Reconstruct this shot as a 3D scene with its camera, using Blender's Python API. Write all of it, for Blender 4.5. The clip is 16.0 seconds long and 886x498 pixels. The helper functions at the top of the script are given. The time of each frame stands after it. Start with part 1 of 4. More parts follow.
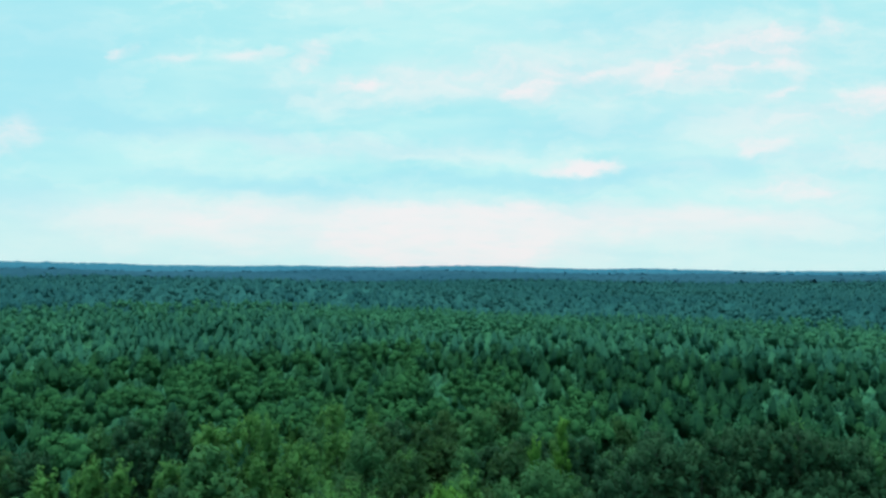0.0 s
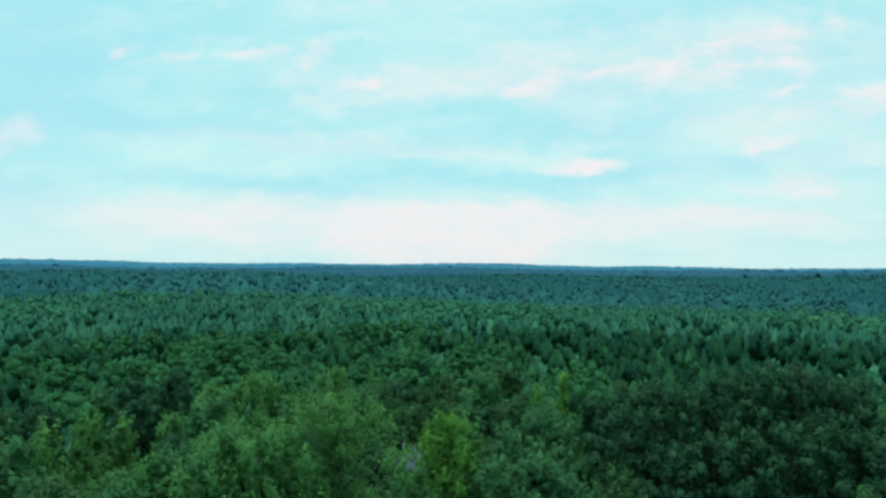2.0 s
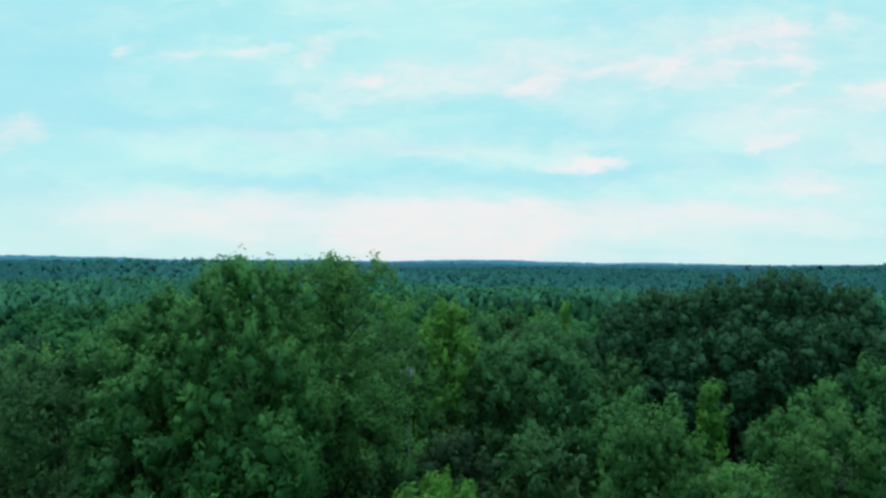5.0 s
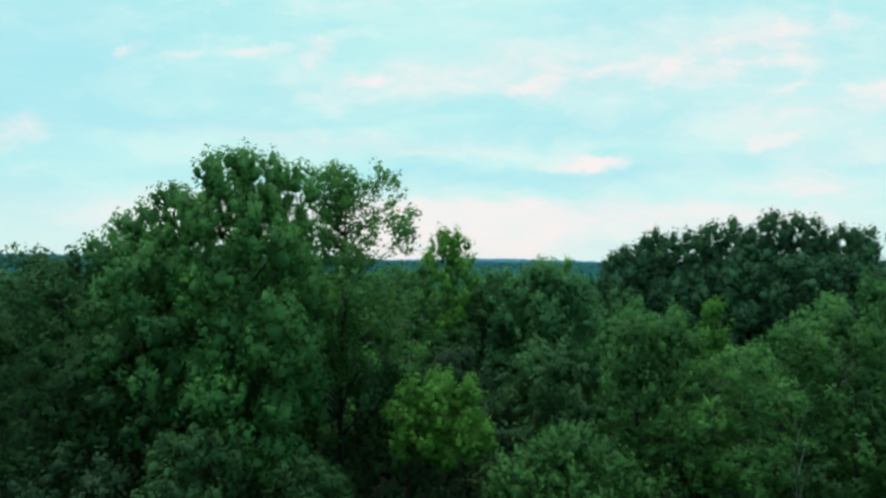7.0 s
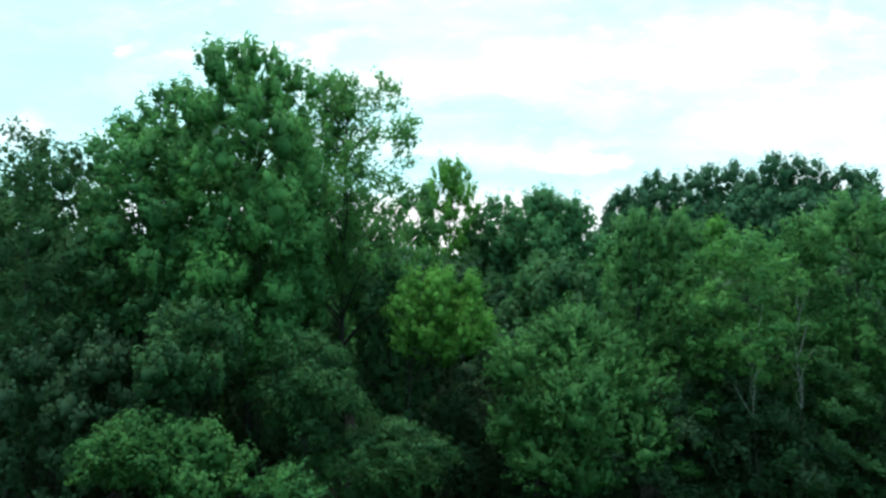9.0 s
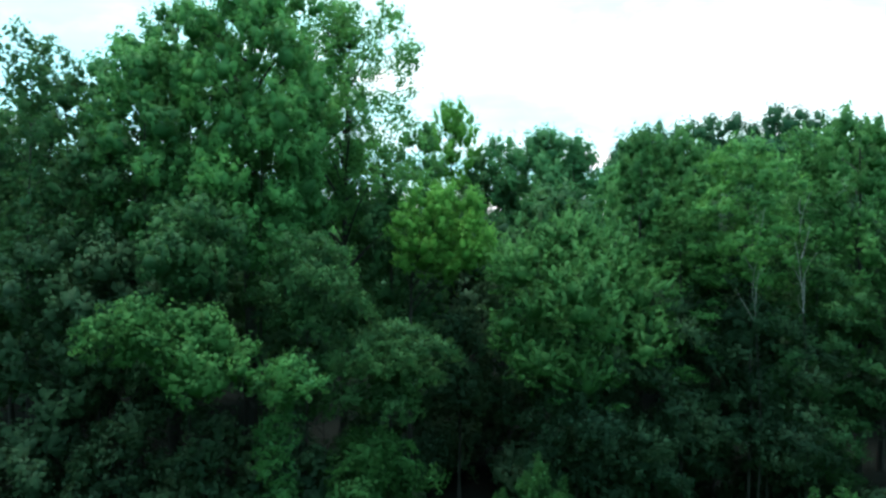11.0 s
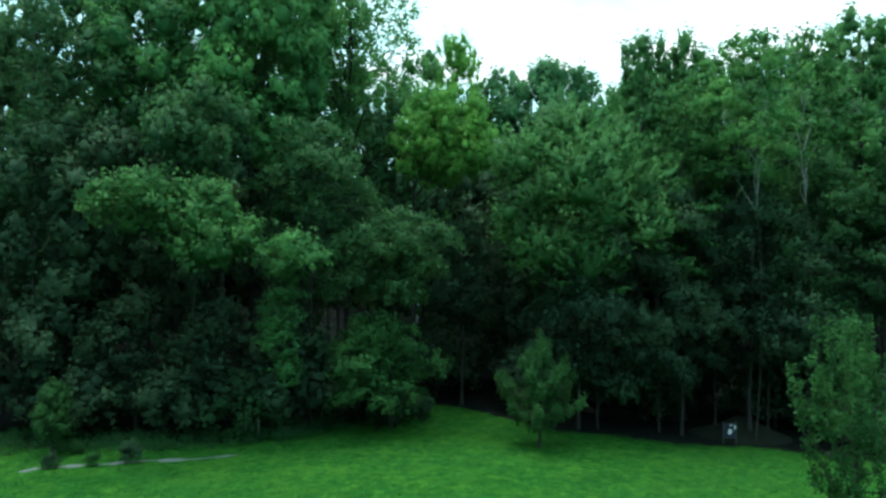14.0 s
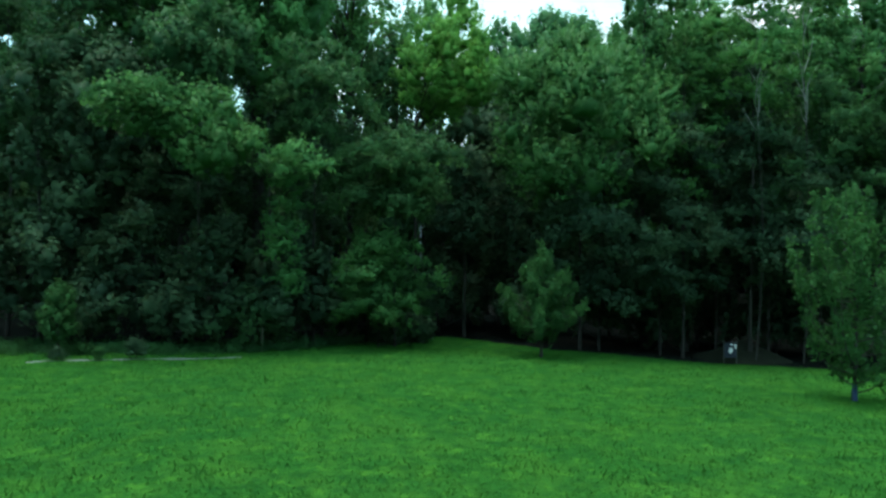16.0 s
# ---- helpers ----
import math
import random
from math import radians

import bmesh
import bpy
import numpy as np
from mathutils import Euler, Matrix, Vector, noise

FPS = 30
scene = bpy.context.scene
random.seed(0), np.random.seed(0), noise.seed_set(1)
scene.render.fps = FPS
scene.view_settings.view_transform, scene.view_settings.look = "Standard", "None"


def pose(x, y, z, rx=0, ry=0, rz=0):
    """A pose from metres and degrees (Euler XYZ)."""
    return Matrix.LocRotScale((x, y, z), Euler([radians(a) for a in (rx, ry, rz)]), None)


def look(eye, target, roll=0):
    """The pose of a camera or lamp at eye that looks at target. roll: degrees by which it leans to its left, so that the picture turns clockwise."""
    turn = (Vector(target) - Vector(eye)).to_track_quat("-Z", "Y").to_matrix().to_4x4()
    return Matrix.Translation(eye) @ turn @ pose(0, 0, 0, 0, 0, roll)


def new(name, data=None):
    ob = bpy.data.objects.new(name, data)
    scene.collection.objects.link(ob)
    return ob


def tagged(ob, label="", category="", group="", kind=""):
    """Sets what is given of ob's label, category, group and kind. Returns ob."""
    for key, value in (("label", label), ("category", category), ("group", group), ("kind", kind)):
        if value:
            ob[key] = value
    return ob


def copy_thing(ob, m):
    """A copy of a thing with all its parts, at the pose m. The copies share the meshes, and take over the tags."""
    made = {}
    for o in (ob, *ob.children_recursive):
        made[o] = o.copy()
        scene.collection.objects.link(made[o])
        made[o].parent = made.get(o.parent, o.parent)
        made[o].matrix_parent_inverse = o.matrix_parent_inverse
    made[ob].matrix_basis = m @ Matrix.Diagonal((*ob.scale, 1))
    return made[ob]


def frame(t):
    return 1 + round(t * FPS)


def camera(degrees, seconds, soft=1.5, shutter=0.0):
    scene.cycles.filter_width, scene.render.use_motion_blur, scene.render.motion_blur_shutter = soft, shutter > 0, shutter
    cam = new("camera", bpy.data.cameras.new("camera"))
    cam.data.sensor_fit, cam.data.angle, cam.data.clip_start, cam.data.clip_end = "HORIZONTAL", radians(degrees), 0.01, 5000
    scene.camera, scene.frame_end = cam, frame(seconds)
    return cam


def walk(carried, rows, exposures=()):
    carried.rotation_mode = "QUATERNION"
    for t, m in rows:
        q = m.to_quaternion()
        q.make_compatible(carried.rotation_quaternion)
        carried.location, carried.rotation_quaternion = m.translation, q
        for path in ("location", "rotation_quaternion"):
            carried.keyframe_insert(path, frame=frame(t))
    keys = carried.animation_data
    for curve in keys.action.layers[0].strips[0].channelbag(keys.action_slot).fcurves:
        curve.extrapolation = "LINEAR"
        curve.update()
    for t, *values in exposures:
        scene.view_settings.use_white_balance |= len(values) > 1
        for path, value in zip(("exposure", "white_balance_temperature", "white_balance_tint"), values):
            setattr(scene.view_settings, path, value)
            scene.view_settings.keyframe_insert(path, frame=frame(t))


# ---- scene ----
# camera: a drone that sinks from above the woods down to the lawn
cam = camera(70, 16.0, soft=2.8)
PATH = [  # seconds, x, y, z, tilt, turn
    (0.0, -0.00, -0.00, 38.73, 1.48, 0.00),
    (0.5, 0.06, 0.03, 37.43, 1.42, 0.08),
    (1.0, 0.11, 0.06, 36.12, 1.40, 0.14),
    (1.5, 0.14, 0.10, 34.83, 1.37, 0.20),
    (2.0, 0.15, 0.13, 33.54, 1.33, 0.25),
    (2.5, 0.16, 0.15, 32.26, 1.28, 0.29),
    (3.0, 0.18, 0.17, 30.95, 1.24, 0.32),
    (3.5, 0.22, 0.18, 29.62, 1.23, 0.34),
    (4.0, 0.24, 0.19, 28.27, 1.21, 0.36),
    (6.5, 0.21, 0.23, 21.74, 1.11, 0.52),
    (7.0, 0.20, 0.25, 20.48, 1.12, 0.55),
    (7.5, 0.19, 0.28, 19.23, 1.14, 0.58),
    (8.0, 0.19, 0.28, 17.96, 1.14, 0.60),
    (8.5, 0.19, 0.32, 16.69, 1.13, 0.62),
    (9.0, 0.19, 0.35, 15.44, 1.09, 0.62),
    (9.5, 0.19, 0.37, 14.24, 1.02, 0.62),
    (10.0, 0.19, 0.38, 13.05, 0.90, 0.66),
    (12.5, 0.26, 0.38, 9.81, 0.56, 1.00),
    (13.0, 0.27, 0.36, 8.84, 0.44, 1.04),
    (13.5, 0.26, 0.34, 8.19, 0.36, 1.07),
    (14.0, 0.24, 0.29, 7.27, 0.27, 1.09),
    (14.5, 0.23, 0.24, 6.32, 0.19, 1.11),
    (15.0, 0.22, 0.21, 5.47, 0.12, 1.13),
    (15.5, 0.22, 0.17, 4.68, 0.07, 1.16),
    (16.0, 0.21, 0.14, 4.04, 0.03, 1.20),
]
EXPOSURES = [(0, -0.24, 6500, 10), (4, -0.26, 6500, 10), (7, -0.22, 6800, 13), (8, 0.02, 6950, 16), (9, 0.50, 6500, 13), (10, 0.78, 6350, 12), (13, 0.84, 6300, 12), (16, 0.76, 6400, 13)]
walk(cam, [(t, pose(x, y, z, 90 + p, 0, w) @ pose(0, 0, 0, 0, 0, 0.2)) for t, x, y, z, p, w in PATH], EXPOSURES)


# ---- node helpers ----
def node(tree, kind, ins=None, **props):
    n = tree.nodes.new(kind)
    for k, v in props.items():
        setattr(n, k, v)
    for k, v in (ins or {}).items():
        if isinstance(v, bpy.types.NodeSocket):
            tree.links.new(v, n.inputs[k])
        else:
            n.inputs[k].default_value = v
    return n


def math_n(tree, op, a, b=0.0, clamp=False):
    return node(tree, "ShaderNodeMath", {0: a, 1: b}, operation=op, use_clamp=clamp).outputs[0]


def mix_n(tree, fac, a, b):
    n = tree.nodes.new("ShaderNodeMix")
    n.data_type = "RGBA"
    for sock, v in ((n.inputs[0], fac), (n.inputs[6], a), (n.inputs[7], b)):
        if isinstance(v, bpy.types.NodeSocket):
            tree.links.new(v, sock)
        else:
            sock.default_value = v if not isinstance(v, tuple) else (*v, 1.0)[:4]
    return n.outputs[2]


def ramp_n(tree, v, lo, hi, a=0.0, b=1.0):
    return node(tree, "ShaderNodeMapRange", {0: v, 1: lo, 2: hi, 3: a, 4: b}, interpolation_type="SMOOTHSTEP").outputs[0]


def noise_n(tree, vec, scale, detail=4.0, rough=0.55):
    return node(tree, "ShaderNodeTexNoise", {"Vector": vec, "Scale": scale, "Detail": detail, "Roughness": rough}).outputs[0]


# ---- world: evening sky with thin broken cloud ----
world = bpy.data.worlds.new("evening_sky")
scene.world = world
world.use_nodes = True
wt = world.node_tree
wt.nodes.clear()
sky = node(wt, "ShaderNodeTexSky", sky_type="NISHITA", sun_disc=False, sun_elevation=radians(82), sun_rotation=radians(-11), air_density=1.0, dust_density=2.0)
clear = node(wt, "ShaderNodeVectorMath", {0: sky.outputs[0], 1: (0.09, 0.11, 0.11)}, operation="MULTIPLY").outputs[0]
way = node(wt, "ShaderNodeTexCoord").outputs["Generated"]
xyz = node(wt, "ShaderNodeSeparateXYZ", {0: way})
ahead = math_n(wt, "MAXIMUM", xyz.outputs[1], 0.06)
su = math_n(wt, "DIVIDE", xyz.outputs[0], ahead)
sv = math_n(wt, "DIVIDE", xyz.outputs[2], ahead)
flat = node(wt, "ShaderNodeCombineXYZ", {0: su, 1: sv, 2: 0.0}).outputs[0]
deck_d = math_n(wt, "ADD", math_n(wt, "MAXIMUM", xyz.outputs[2], 0.0), 0.16)
deck = node(wt, "ShaderNodeCombineXYZ", {0: math_n(wt, "DIVIDE", xyz.outputs[0], deck_d), 1: math_n(wt, "DIVIDE", xyz.outputs[1], deck_d), 2: 0.0}).outputs[0]
big = noise_n(wt, deck, 0.9, 5.0, 0.55)
fine = noise_n(wt, deck, 3.2, 6.0, 0.6)
streak_v = node(wt, "ShaderNodeVectorMath", {0: flat, 1: (3.5, 17.0, 1.0)}, operation="MULTIPLY").outputs[0]
streak = noise_n(wt, streak_v, 1.0, 5.0, 0.6)
warp_noise = node(wt, "ShaderNodeTexNoise", {"Vector": node(wt, "ShaderNodeVectorMath", {0: flat, 1: (9.0, 16.0, 1.0)}, operation="MULTIPLY").outputs[0], "Scale": 1.0, "Detail": 5.0, "Roughness": 0.62}).outputs["Color"]
warp = node(wt, "ShaderNodeVectorMath", {0: warp_noise, 1: (0.5, 0.5, 0.5)}, operation="SUBTRACT").outputs[0]
warp = node(wt, "ShaderNodeVectorMath", {0: warp, 1: (0.13, 0.07, 0.0)}, operation="MULTIPLY").outputs[0]
cloud_uv = node(wt, "ShaderNodeVectorMath", {0: flat, 1: warp}, operation="ADD").outputs[0]


def clouds(spots):
    """The summed cover of soft cloud banks: across, up, half width, half height, lean in degrees, cover."""
    total = None
    for u, v, a, b, lean, k in spots:
        m = node(wt, "ShaderNodeMapping", {0: cloud_uv, "Location": (u, v, 0), "Rotation": (0, 0, radians(lean)), "Scale": (a, b, 1)}, vector_type="TEXTURE")
        r = node(wt, "ShaderNodeVectorMath", {0: m.outputs[0]}, operation="LENGTH").outputs["Value"]
        c = ramp_n(wt, r, 1.5, 0.2, 0.0, k)
        total = c if total is None else math_n(wt, "ADD", total, c)
    return math_n(wt, "MINIMUM", total, 1.0)


white = clouds([
    (0.46, 0.335, 0.13, 0.030, 14, 0.9), (0.53, 0.372, 0.035, 0.014, 20, 0.7), (0.55, 0.325, 0.05, 0.018, 5, 0.6),
    (0.145, 0.285, 0.045, 0.022, 20, 0.8), (0.215, 0.305, 0.04, 0.014, 10, 0.6), (-0.155, 0.292, 0.04, 0.014, 0, 0.7),
    (-0.215, 0.335, 0.035, 0.018, 40, 0.8), (-0.31, 0.33, 0.045, 0.014, 10, 0.6), (-0.43, 0.325, 0.035, 0.014, 0, 0.5),
    (-0.52, 0.337, 0.022, 0.014, 0, 0.8), (0.03, 0.31, 0.05, 0.015, 5, 0.4), (0.22, 0.157, 0.055, 0.012, 0, 1.0),
    (0.57, 0.125, 0.11, 0.022, -4, 0.9), (0.50, 0.19, 0.045, 0.012, 0, 0.7), (0.68, 0.262, 0.10, 0.028, 14, 0.9),
    (-0.69, 0.205, 0.045, 0.028, 10, 0.8), (0.62, 0.40, 0.02, 0.03, 0, 0.5), (0.55, 0.285, 0.03, 0.015, 30, 0.6),
    (-0.11, 0.425, 0.03, 0.02, 0, 0.5),
    (0.25, 0.33, 0.42, 0.055, 7, 0.30), (0.06, 0.295, 0.44, 0.040, 3, 0.34), (0.60, 0.21, 0.16, 0.06, -8, 0.35), (0.50, 0.24, 0.34, 0.13, 5, 0.22), (0.1, 0.46, 0.5, 0.05, 0, 0.2)])
low_bank = clouds([(0.02, 0.045, 0.22, 0.060, 0, 1.0), (0.02, 0.04, 0.16, 0.05, 0, 0.6), (0.25, 0.075, 0.34, 0.026, 0, 0.6), (-0.30, 0.06, 0.34, 0.04, 0, 0.5),
    (-0.40, 0.085, 0.24, 0.032, 0, 0.45), (0.45, 0.06, 0.2, 0.03, 0, 0.4), (-0.15, 0.19, 0.30, 0.02, -3, 0.35)])
blue = clouds([
    (-0.66, 0.31, 0.20, 0.16, 0, 0.9), (-0.45, 0.225, 0.26, 0.022, -6, 0.8), (-0.28, 0.125, 0.22, 0.018, -5, 0.9),
    (0.10, 0.135, 0.30, 0.016, 0, 0.8), (0.42, 0.16, 0.22, 0.016, 6, 0.6), (-0.70, 0.10, 0.16, 0.03, 0, 0.8),
    (0.22, 0.22, 0.30, 0.03, 5, 0.5), (0.30, 0.40, 0.25, 0.03, 5, 0.5)])
veil = mix_n(wt, ramp_n(wt, big, 0.35, 0.65), (0.41, 0.85, 0.90), (0.53, 0.92, 0.92))
veil = mix_n(wt, ramp_n(wt, streak, 0.40, 0.68, 0.0, 0.5), veil, (0.66, 0.95, 0.93))
wisp_v = node(wt, "ShaderNodeVectorMath", {0: node(wt, "ShaderNodeVectorMath", {0: cloud_uv, 1: (5.5, 15.0, 1.0)}, operation="MULTIPLY").outputs[0], 1: (3.1, 1.7, 0.0)}, operation="ADD").outputs[0]
wisp = noise_n(wt, wisp_v, 1.3, 8.0, 0.62)
veil = mix_n(wt, ramp_n(wt, wisp, 0.47, 0.66, 0.0, 0.6), veil, (0.69, 0.95, 0.93))
veil = mix_n(wt, math_n(wt, "MULTIPLY", blue, 0.75), veil, (0.38, 0.81, 0.91))
glow = ramp_n(wt, math_n(wt, "ABSOLUTE", xyz.outputs[2]), 0.16, 0.0, 0.0, 0.55)
veil = mix_n(wt, glow, veil, (0.74, 0.93, 0.93))
white = math_n(wt, "MULTIPLY", white, ramp_n(wt, wisp, 0.36, 0.62, 0.35, 1.0))
white = math_n(wt, "ADD", white, math_n(wt, "MULTIPLY", low_bank, ramp_n(wt, wisp, 0.3, 0.65, 0.8, 1.0)), True)
veil = mix_n(wt, math_n(wt, "MULTIPLY", white, ramp_n(wt, fine, 0.25, 0.6, 0.7, 1.0)), veil, (0.92, 0.90, 0.91))
# Zenith and low sky behind, both out of view, brightened to light the trees.
low = ramp_n(wt, xyz.outputs[2], 0.5, 0.15)
unseen_sky_gain = math_n(wt, "ADD", math_n(wt, "MULTIPLY", low, ramp_n(wt, xyz.outputs[1], 0.1, -0.6, 0.0, 0.2)), 1.0)
unseen_sky_gain = math_n(wt, "MULTIPLY", unseen_sky_gain, ramp_n(wt, xyz.outputs[2], 0.42, 0.95, 1.0, 2.0))
whole = node(wt, "ShaderNodeVectorMath", {0: mix_n(wt, 0.93, clear, veil), "Scale": unseen_sky_gain}, operation="SCALE").outputs[0]
back = node(wt, "ShaderNodeBackground", {0: whole, 1: 1.2})
wt.links.new(back.outputs[0], node(wt, "ShaderNodeOutputWorld").inputs[0])

sun_data = bpy.data.lights.new("sun", "SUN")
sun_data.energy, sun_data.angle, sun_data.color = 3.4, radians(30), (1.0, 0.94, 0.82)
sun = new("sun", sun_data)
sun.matrix_world = look((0, 0, 0), (0.10, -0.10, -1.0))


# ---- materials ----
def material(name):
    m = bpy.data.materials.new(name)
    m.use_nodes = True
    return m, m.node_tree, m.node_tree.nodes["Principled BSDF"], m.node_tree.nodes["Material Output"]


def leaf_material(name, dark, light, through_light=0.36, gloss=0.03):
    """Leaves: each one, each tree and each patch a little different; light shines through."""
    m, t, p, out = material(name)
    isle = node(t, "ShaderNodeNewGeometry").outputs["Random Per Island"]
    each = node(t, "ShaderNodeObjectInfo").outputs["Random"]
    clump = node(t, "ShaderNodeAttribute", attribute_name="tint").outputs["Fac"]
    where = node(t, "ShaderNodeTexCoord").outputs["Object"]
    patch = ramp_n(t, noise_n(t, where, 0.5, 3.0, 0.6), 0.34, 0.68)
    f = math_n(t, "ADD", math_n(t, "MULTIPLY", isle, 0.06), math_n(t, "MULTIPLY", patch, 0.30))
    f = math_n(t, "ADD", f, math_n(t, "MULTIPLY", clump, 0.45))
    f = math_n(t, "ADD", f, math_n(t, "MULTIPLY", each, 0.20), True)
    c = mix_n(t, f, dark, light)
    t.links.new(c, p.inputs["Base Color"])
    p.inputs["Roughness"].default_value = 0.48
    p.inputs["Specular IOR Level"].default_value = gloss
    tl = node(t, "ShaderNodeBsdfTranslucent", {0: mix_n(t, 0.6, c, tuple(1.35 * k for k in light))})
    mx = node(t, "ShaderNodeMixShader", {0: through_light, 1: p.outputs[0], 2: tl.outputs[0]})
    t.links.new(mx.outputs[0], out.inputs[0])
    return m


def woods_material(name, dark, light):
    """Foliage of the joined woods: the tint runs tree by tree in the mesh, darker on inner lumps as shade."""
    m, t, p, out = material(name)
    tint = node(t, "ShaderNodeAttribute", attribute_name="tint").outputs["Fac"]
    isle = node(t, "ShaderNodeNewGeometry").outputs["Random Per Island"]
    f = math_n(t, "ADD", math_n(t, "MULTIPLY", tint, 0.75), math_n(t, "MULTIPLY", isle, 0.25), True)
    t.links.new(mix_n(t, f, dark, light), p.inputs["Base Color"])
    p.inputs["Roughness"].default_value = 0.7
    p.inputs["Specular IOR Level"].default_value = 0.0
    return m


def bark_material(name, dark, light):
    m, t, p, out = material(name)
    where = node(t, "ShaderNodeTexCoord").outputs["Object"]
    long = node(t, "ShaderNodeVectorMath", {0: where, 1: (9.0, 9.0, 1.6)}, operation="MULTIPLY").outputs[0]
    grain = noise_n(t, long, 1.6, 6.0, 0.65)
    blot = noise_n(t, where, 0.9, 3.0)
    c = mix_n(t, math_n(t, "ADD", math_n(t, "MULTIPLY", grain, 0.7), math_n(t, "MULTIPLY", blot, 0.35), True), dark, light)
    t.links.new(c, p.inputs["Base Color"])
    p.inputs["Roughness"].default_value = 0.9
    b = node(t, "ShaderNodeBump", {"Height": grain, "Strength": 0.6, "Distance": 0.03})
    t.links.new(b.outputs[0], p.inputs["Normal"])
    return m


LEAF = {
    "green": leaf_material("leaf_green", (0.0165, 0.0510, 0.0300), (0.0470, 0.1280, 0.0410)),
    "bright": leaf_material("leaf_bright_green", (0.0290, 0.1040, 0.0480), (0.0960, 0.2560, 0.0600)),
    "yellow": leaf_material("leaf_yellow_green", (0.0360, 0.1300, 0.0270), (0.0960, 0.2600, 0.0470)),
    "light": leaf_material("leaf_light_green", (0.0215, 0.0800, 0.0400), (0.0760, 0.2300, 0.0600)),
    "young": leaf_material("leaf_young_green", (0.0131, 0.0560, 0.0237), (0.0420, 0.1254, 0.0341)),
    "leafy": leaf_material("leaf_fresh_green", (0.0185, 0.0680, 0.0300), (0.0600, 0.1720, 0.0470)),
    # deep: green darkened in the colour for shade low in the wood
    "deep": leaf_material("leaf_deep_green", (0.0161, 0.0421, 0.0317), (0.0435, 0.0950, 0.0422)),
    "grey": leaf_material("leaf_grey_green", (0.0220, 0.0800, 0.0420), (0.0640, 0.1960, 0.0700)),
    "pine": leaf_material("needle_dark_green", (0.0090, 0.0400, 0.0240), (0.0280, 0.0880, 0.0400), 0.18),
}
# Grey-brown taken near black, so that trunks sink into painted shade.
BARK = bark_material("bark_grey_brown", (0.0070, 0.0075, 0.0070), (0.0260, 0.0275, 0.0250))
PALE_BARK = bark_material("bark_pale_grey", (0.0900, 0.1000, 0.0960), (0.2300, 0.2420, 0.2300))
BLUE_PLASTIC = bark_material("blue_plastic", (0.012, 0.030, 0.085), (0.022, 0.050, 0.125))
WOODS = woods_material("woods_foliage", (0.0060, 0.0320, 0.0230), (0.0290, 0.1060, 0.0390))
# Bluer step by step with distance: haze put into the leaf colour.
HAZED_MID = woods_material("middle_woods_foliage", (0.0150, 0.0690, 0.0540), (0.0420, 0.1520, 0.0820))
HAZED_FARTHER = woods_material("farther_woods_foliage", (0.0120, 0.0600, 0.0690), (0.0270, 0.1030, 0.0990))
HAZED_FAR = woods_material("distant_woods_foliage", (0.0160, 0.0620, 0.0950), (0.0260, 0.0800, 0.1180))
HAZED_RIDGE = woods_material("distant_ridge_foliage", (0.0253, 0.1092, 0.1725), (0.0368, 0.1288, 0.1898))


# ---- mesh helpers ----
def fast_mesh(name, verts, faces, mat, tint=None, smooth=False, normals=None):
    """A mesh from an (n, 3) array of points and one or more (m, k) arrays of corners."""
    me = bpy.data.meshes.new(name)
    verts = np.asarray(verts, np.float32)
    sets = [np.asarray(f, np.int32) for f in (faces if isinstance(faces, list) else [faces])]
    corners = np.concatenate([f.ravel() for f in sets])
    counts = np.concatenate([np.full(len(f), f.shape[1], np.int32) for f in sets])
    me.vertices.add(len(verts))
    me.vertices.foreach_set("co", verts.ravel())
    me.loops.add(len(corners))
    me.loops.foreach_set("vertex_index", corners)
    me.polygons.add(len(counts))
    me.polygons.foreach_set("loop_start", np.concatenate([[0], np.cumsum(counts)[:-1]]).astype(np.int32))
    me.polygons.foreach_set("use_smooth", np.full(len(counts), smooth))
    if tint is not None:
        me.attributes.new("tint", "FLOAT", "POINT").data.foreach_set("value", np.asarray(tint, np.float32))
    me.materials.append(mat)
    me.update(calc_edges=True)
    me.validate()
    if normals is not None:
        me.normals_split_custom_set_from_vertices(np.asarray(normals, np.float32).tolist())
    return me


def ball(level):
    """Points and triangles of a round lump."""
    bm = bmesh.new()
    bmesh.ops.create_icosphere(bm, subdivisions=level, radius=1.0)
    bm.verts.ensure_lookup_table()
    v = np.array([p.co[:] for p in bm.verts])
    f = np.array([[p.index for p in q.verts] for q in bm.faces])
    bm.free()
    return v, f


BALL = {1: ball(1)}


def lumps(rng, centres, radii, level=1, rough=0.22, flat=0.85):
    """Uneven inner masses of foliage, one round each centre."""
    bv, bf = BALL[level]
    n, m = len(centres), len(bv)
    k = rng.normal(0, rough, (n, m, 1)) + 1
    v = centres[:, None] + bv[None] * k * radii[:, None, None] * np.array([1, 1, flat])
    f = bf[None] + (np.arange(n) * m)[:, None, None]
    return v.reshape(-1, 3), f.reshape(-1, 3)


def part(name, me, parent, label=""):
    ob = new(name, me)
    ob.parent = parent
    return tagged(ob, label)


def unit(v):
    return v / np.maximum(np.linalg.norm(v, axis=-1, keepdims=True), 1e-9)


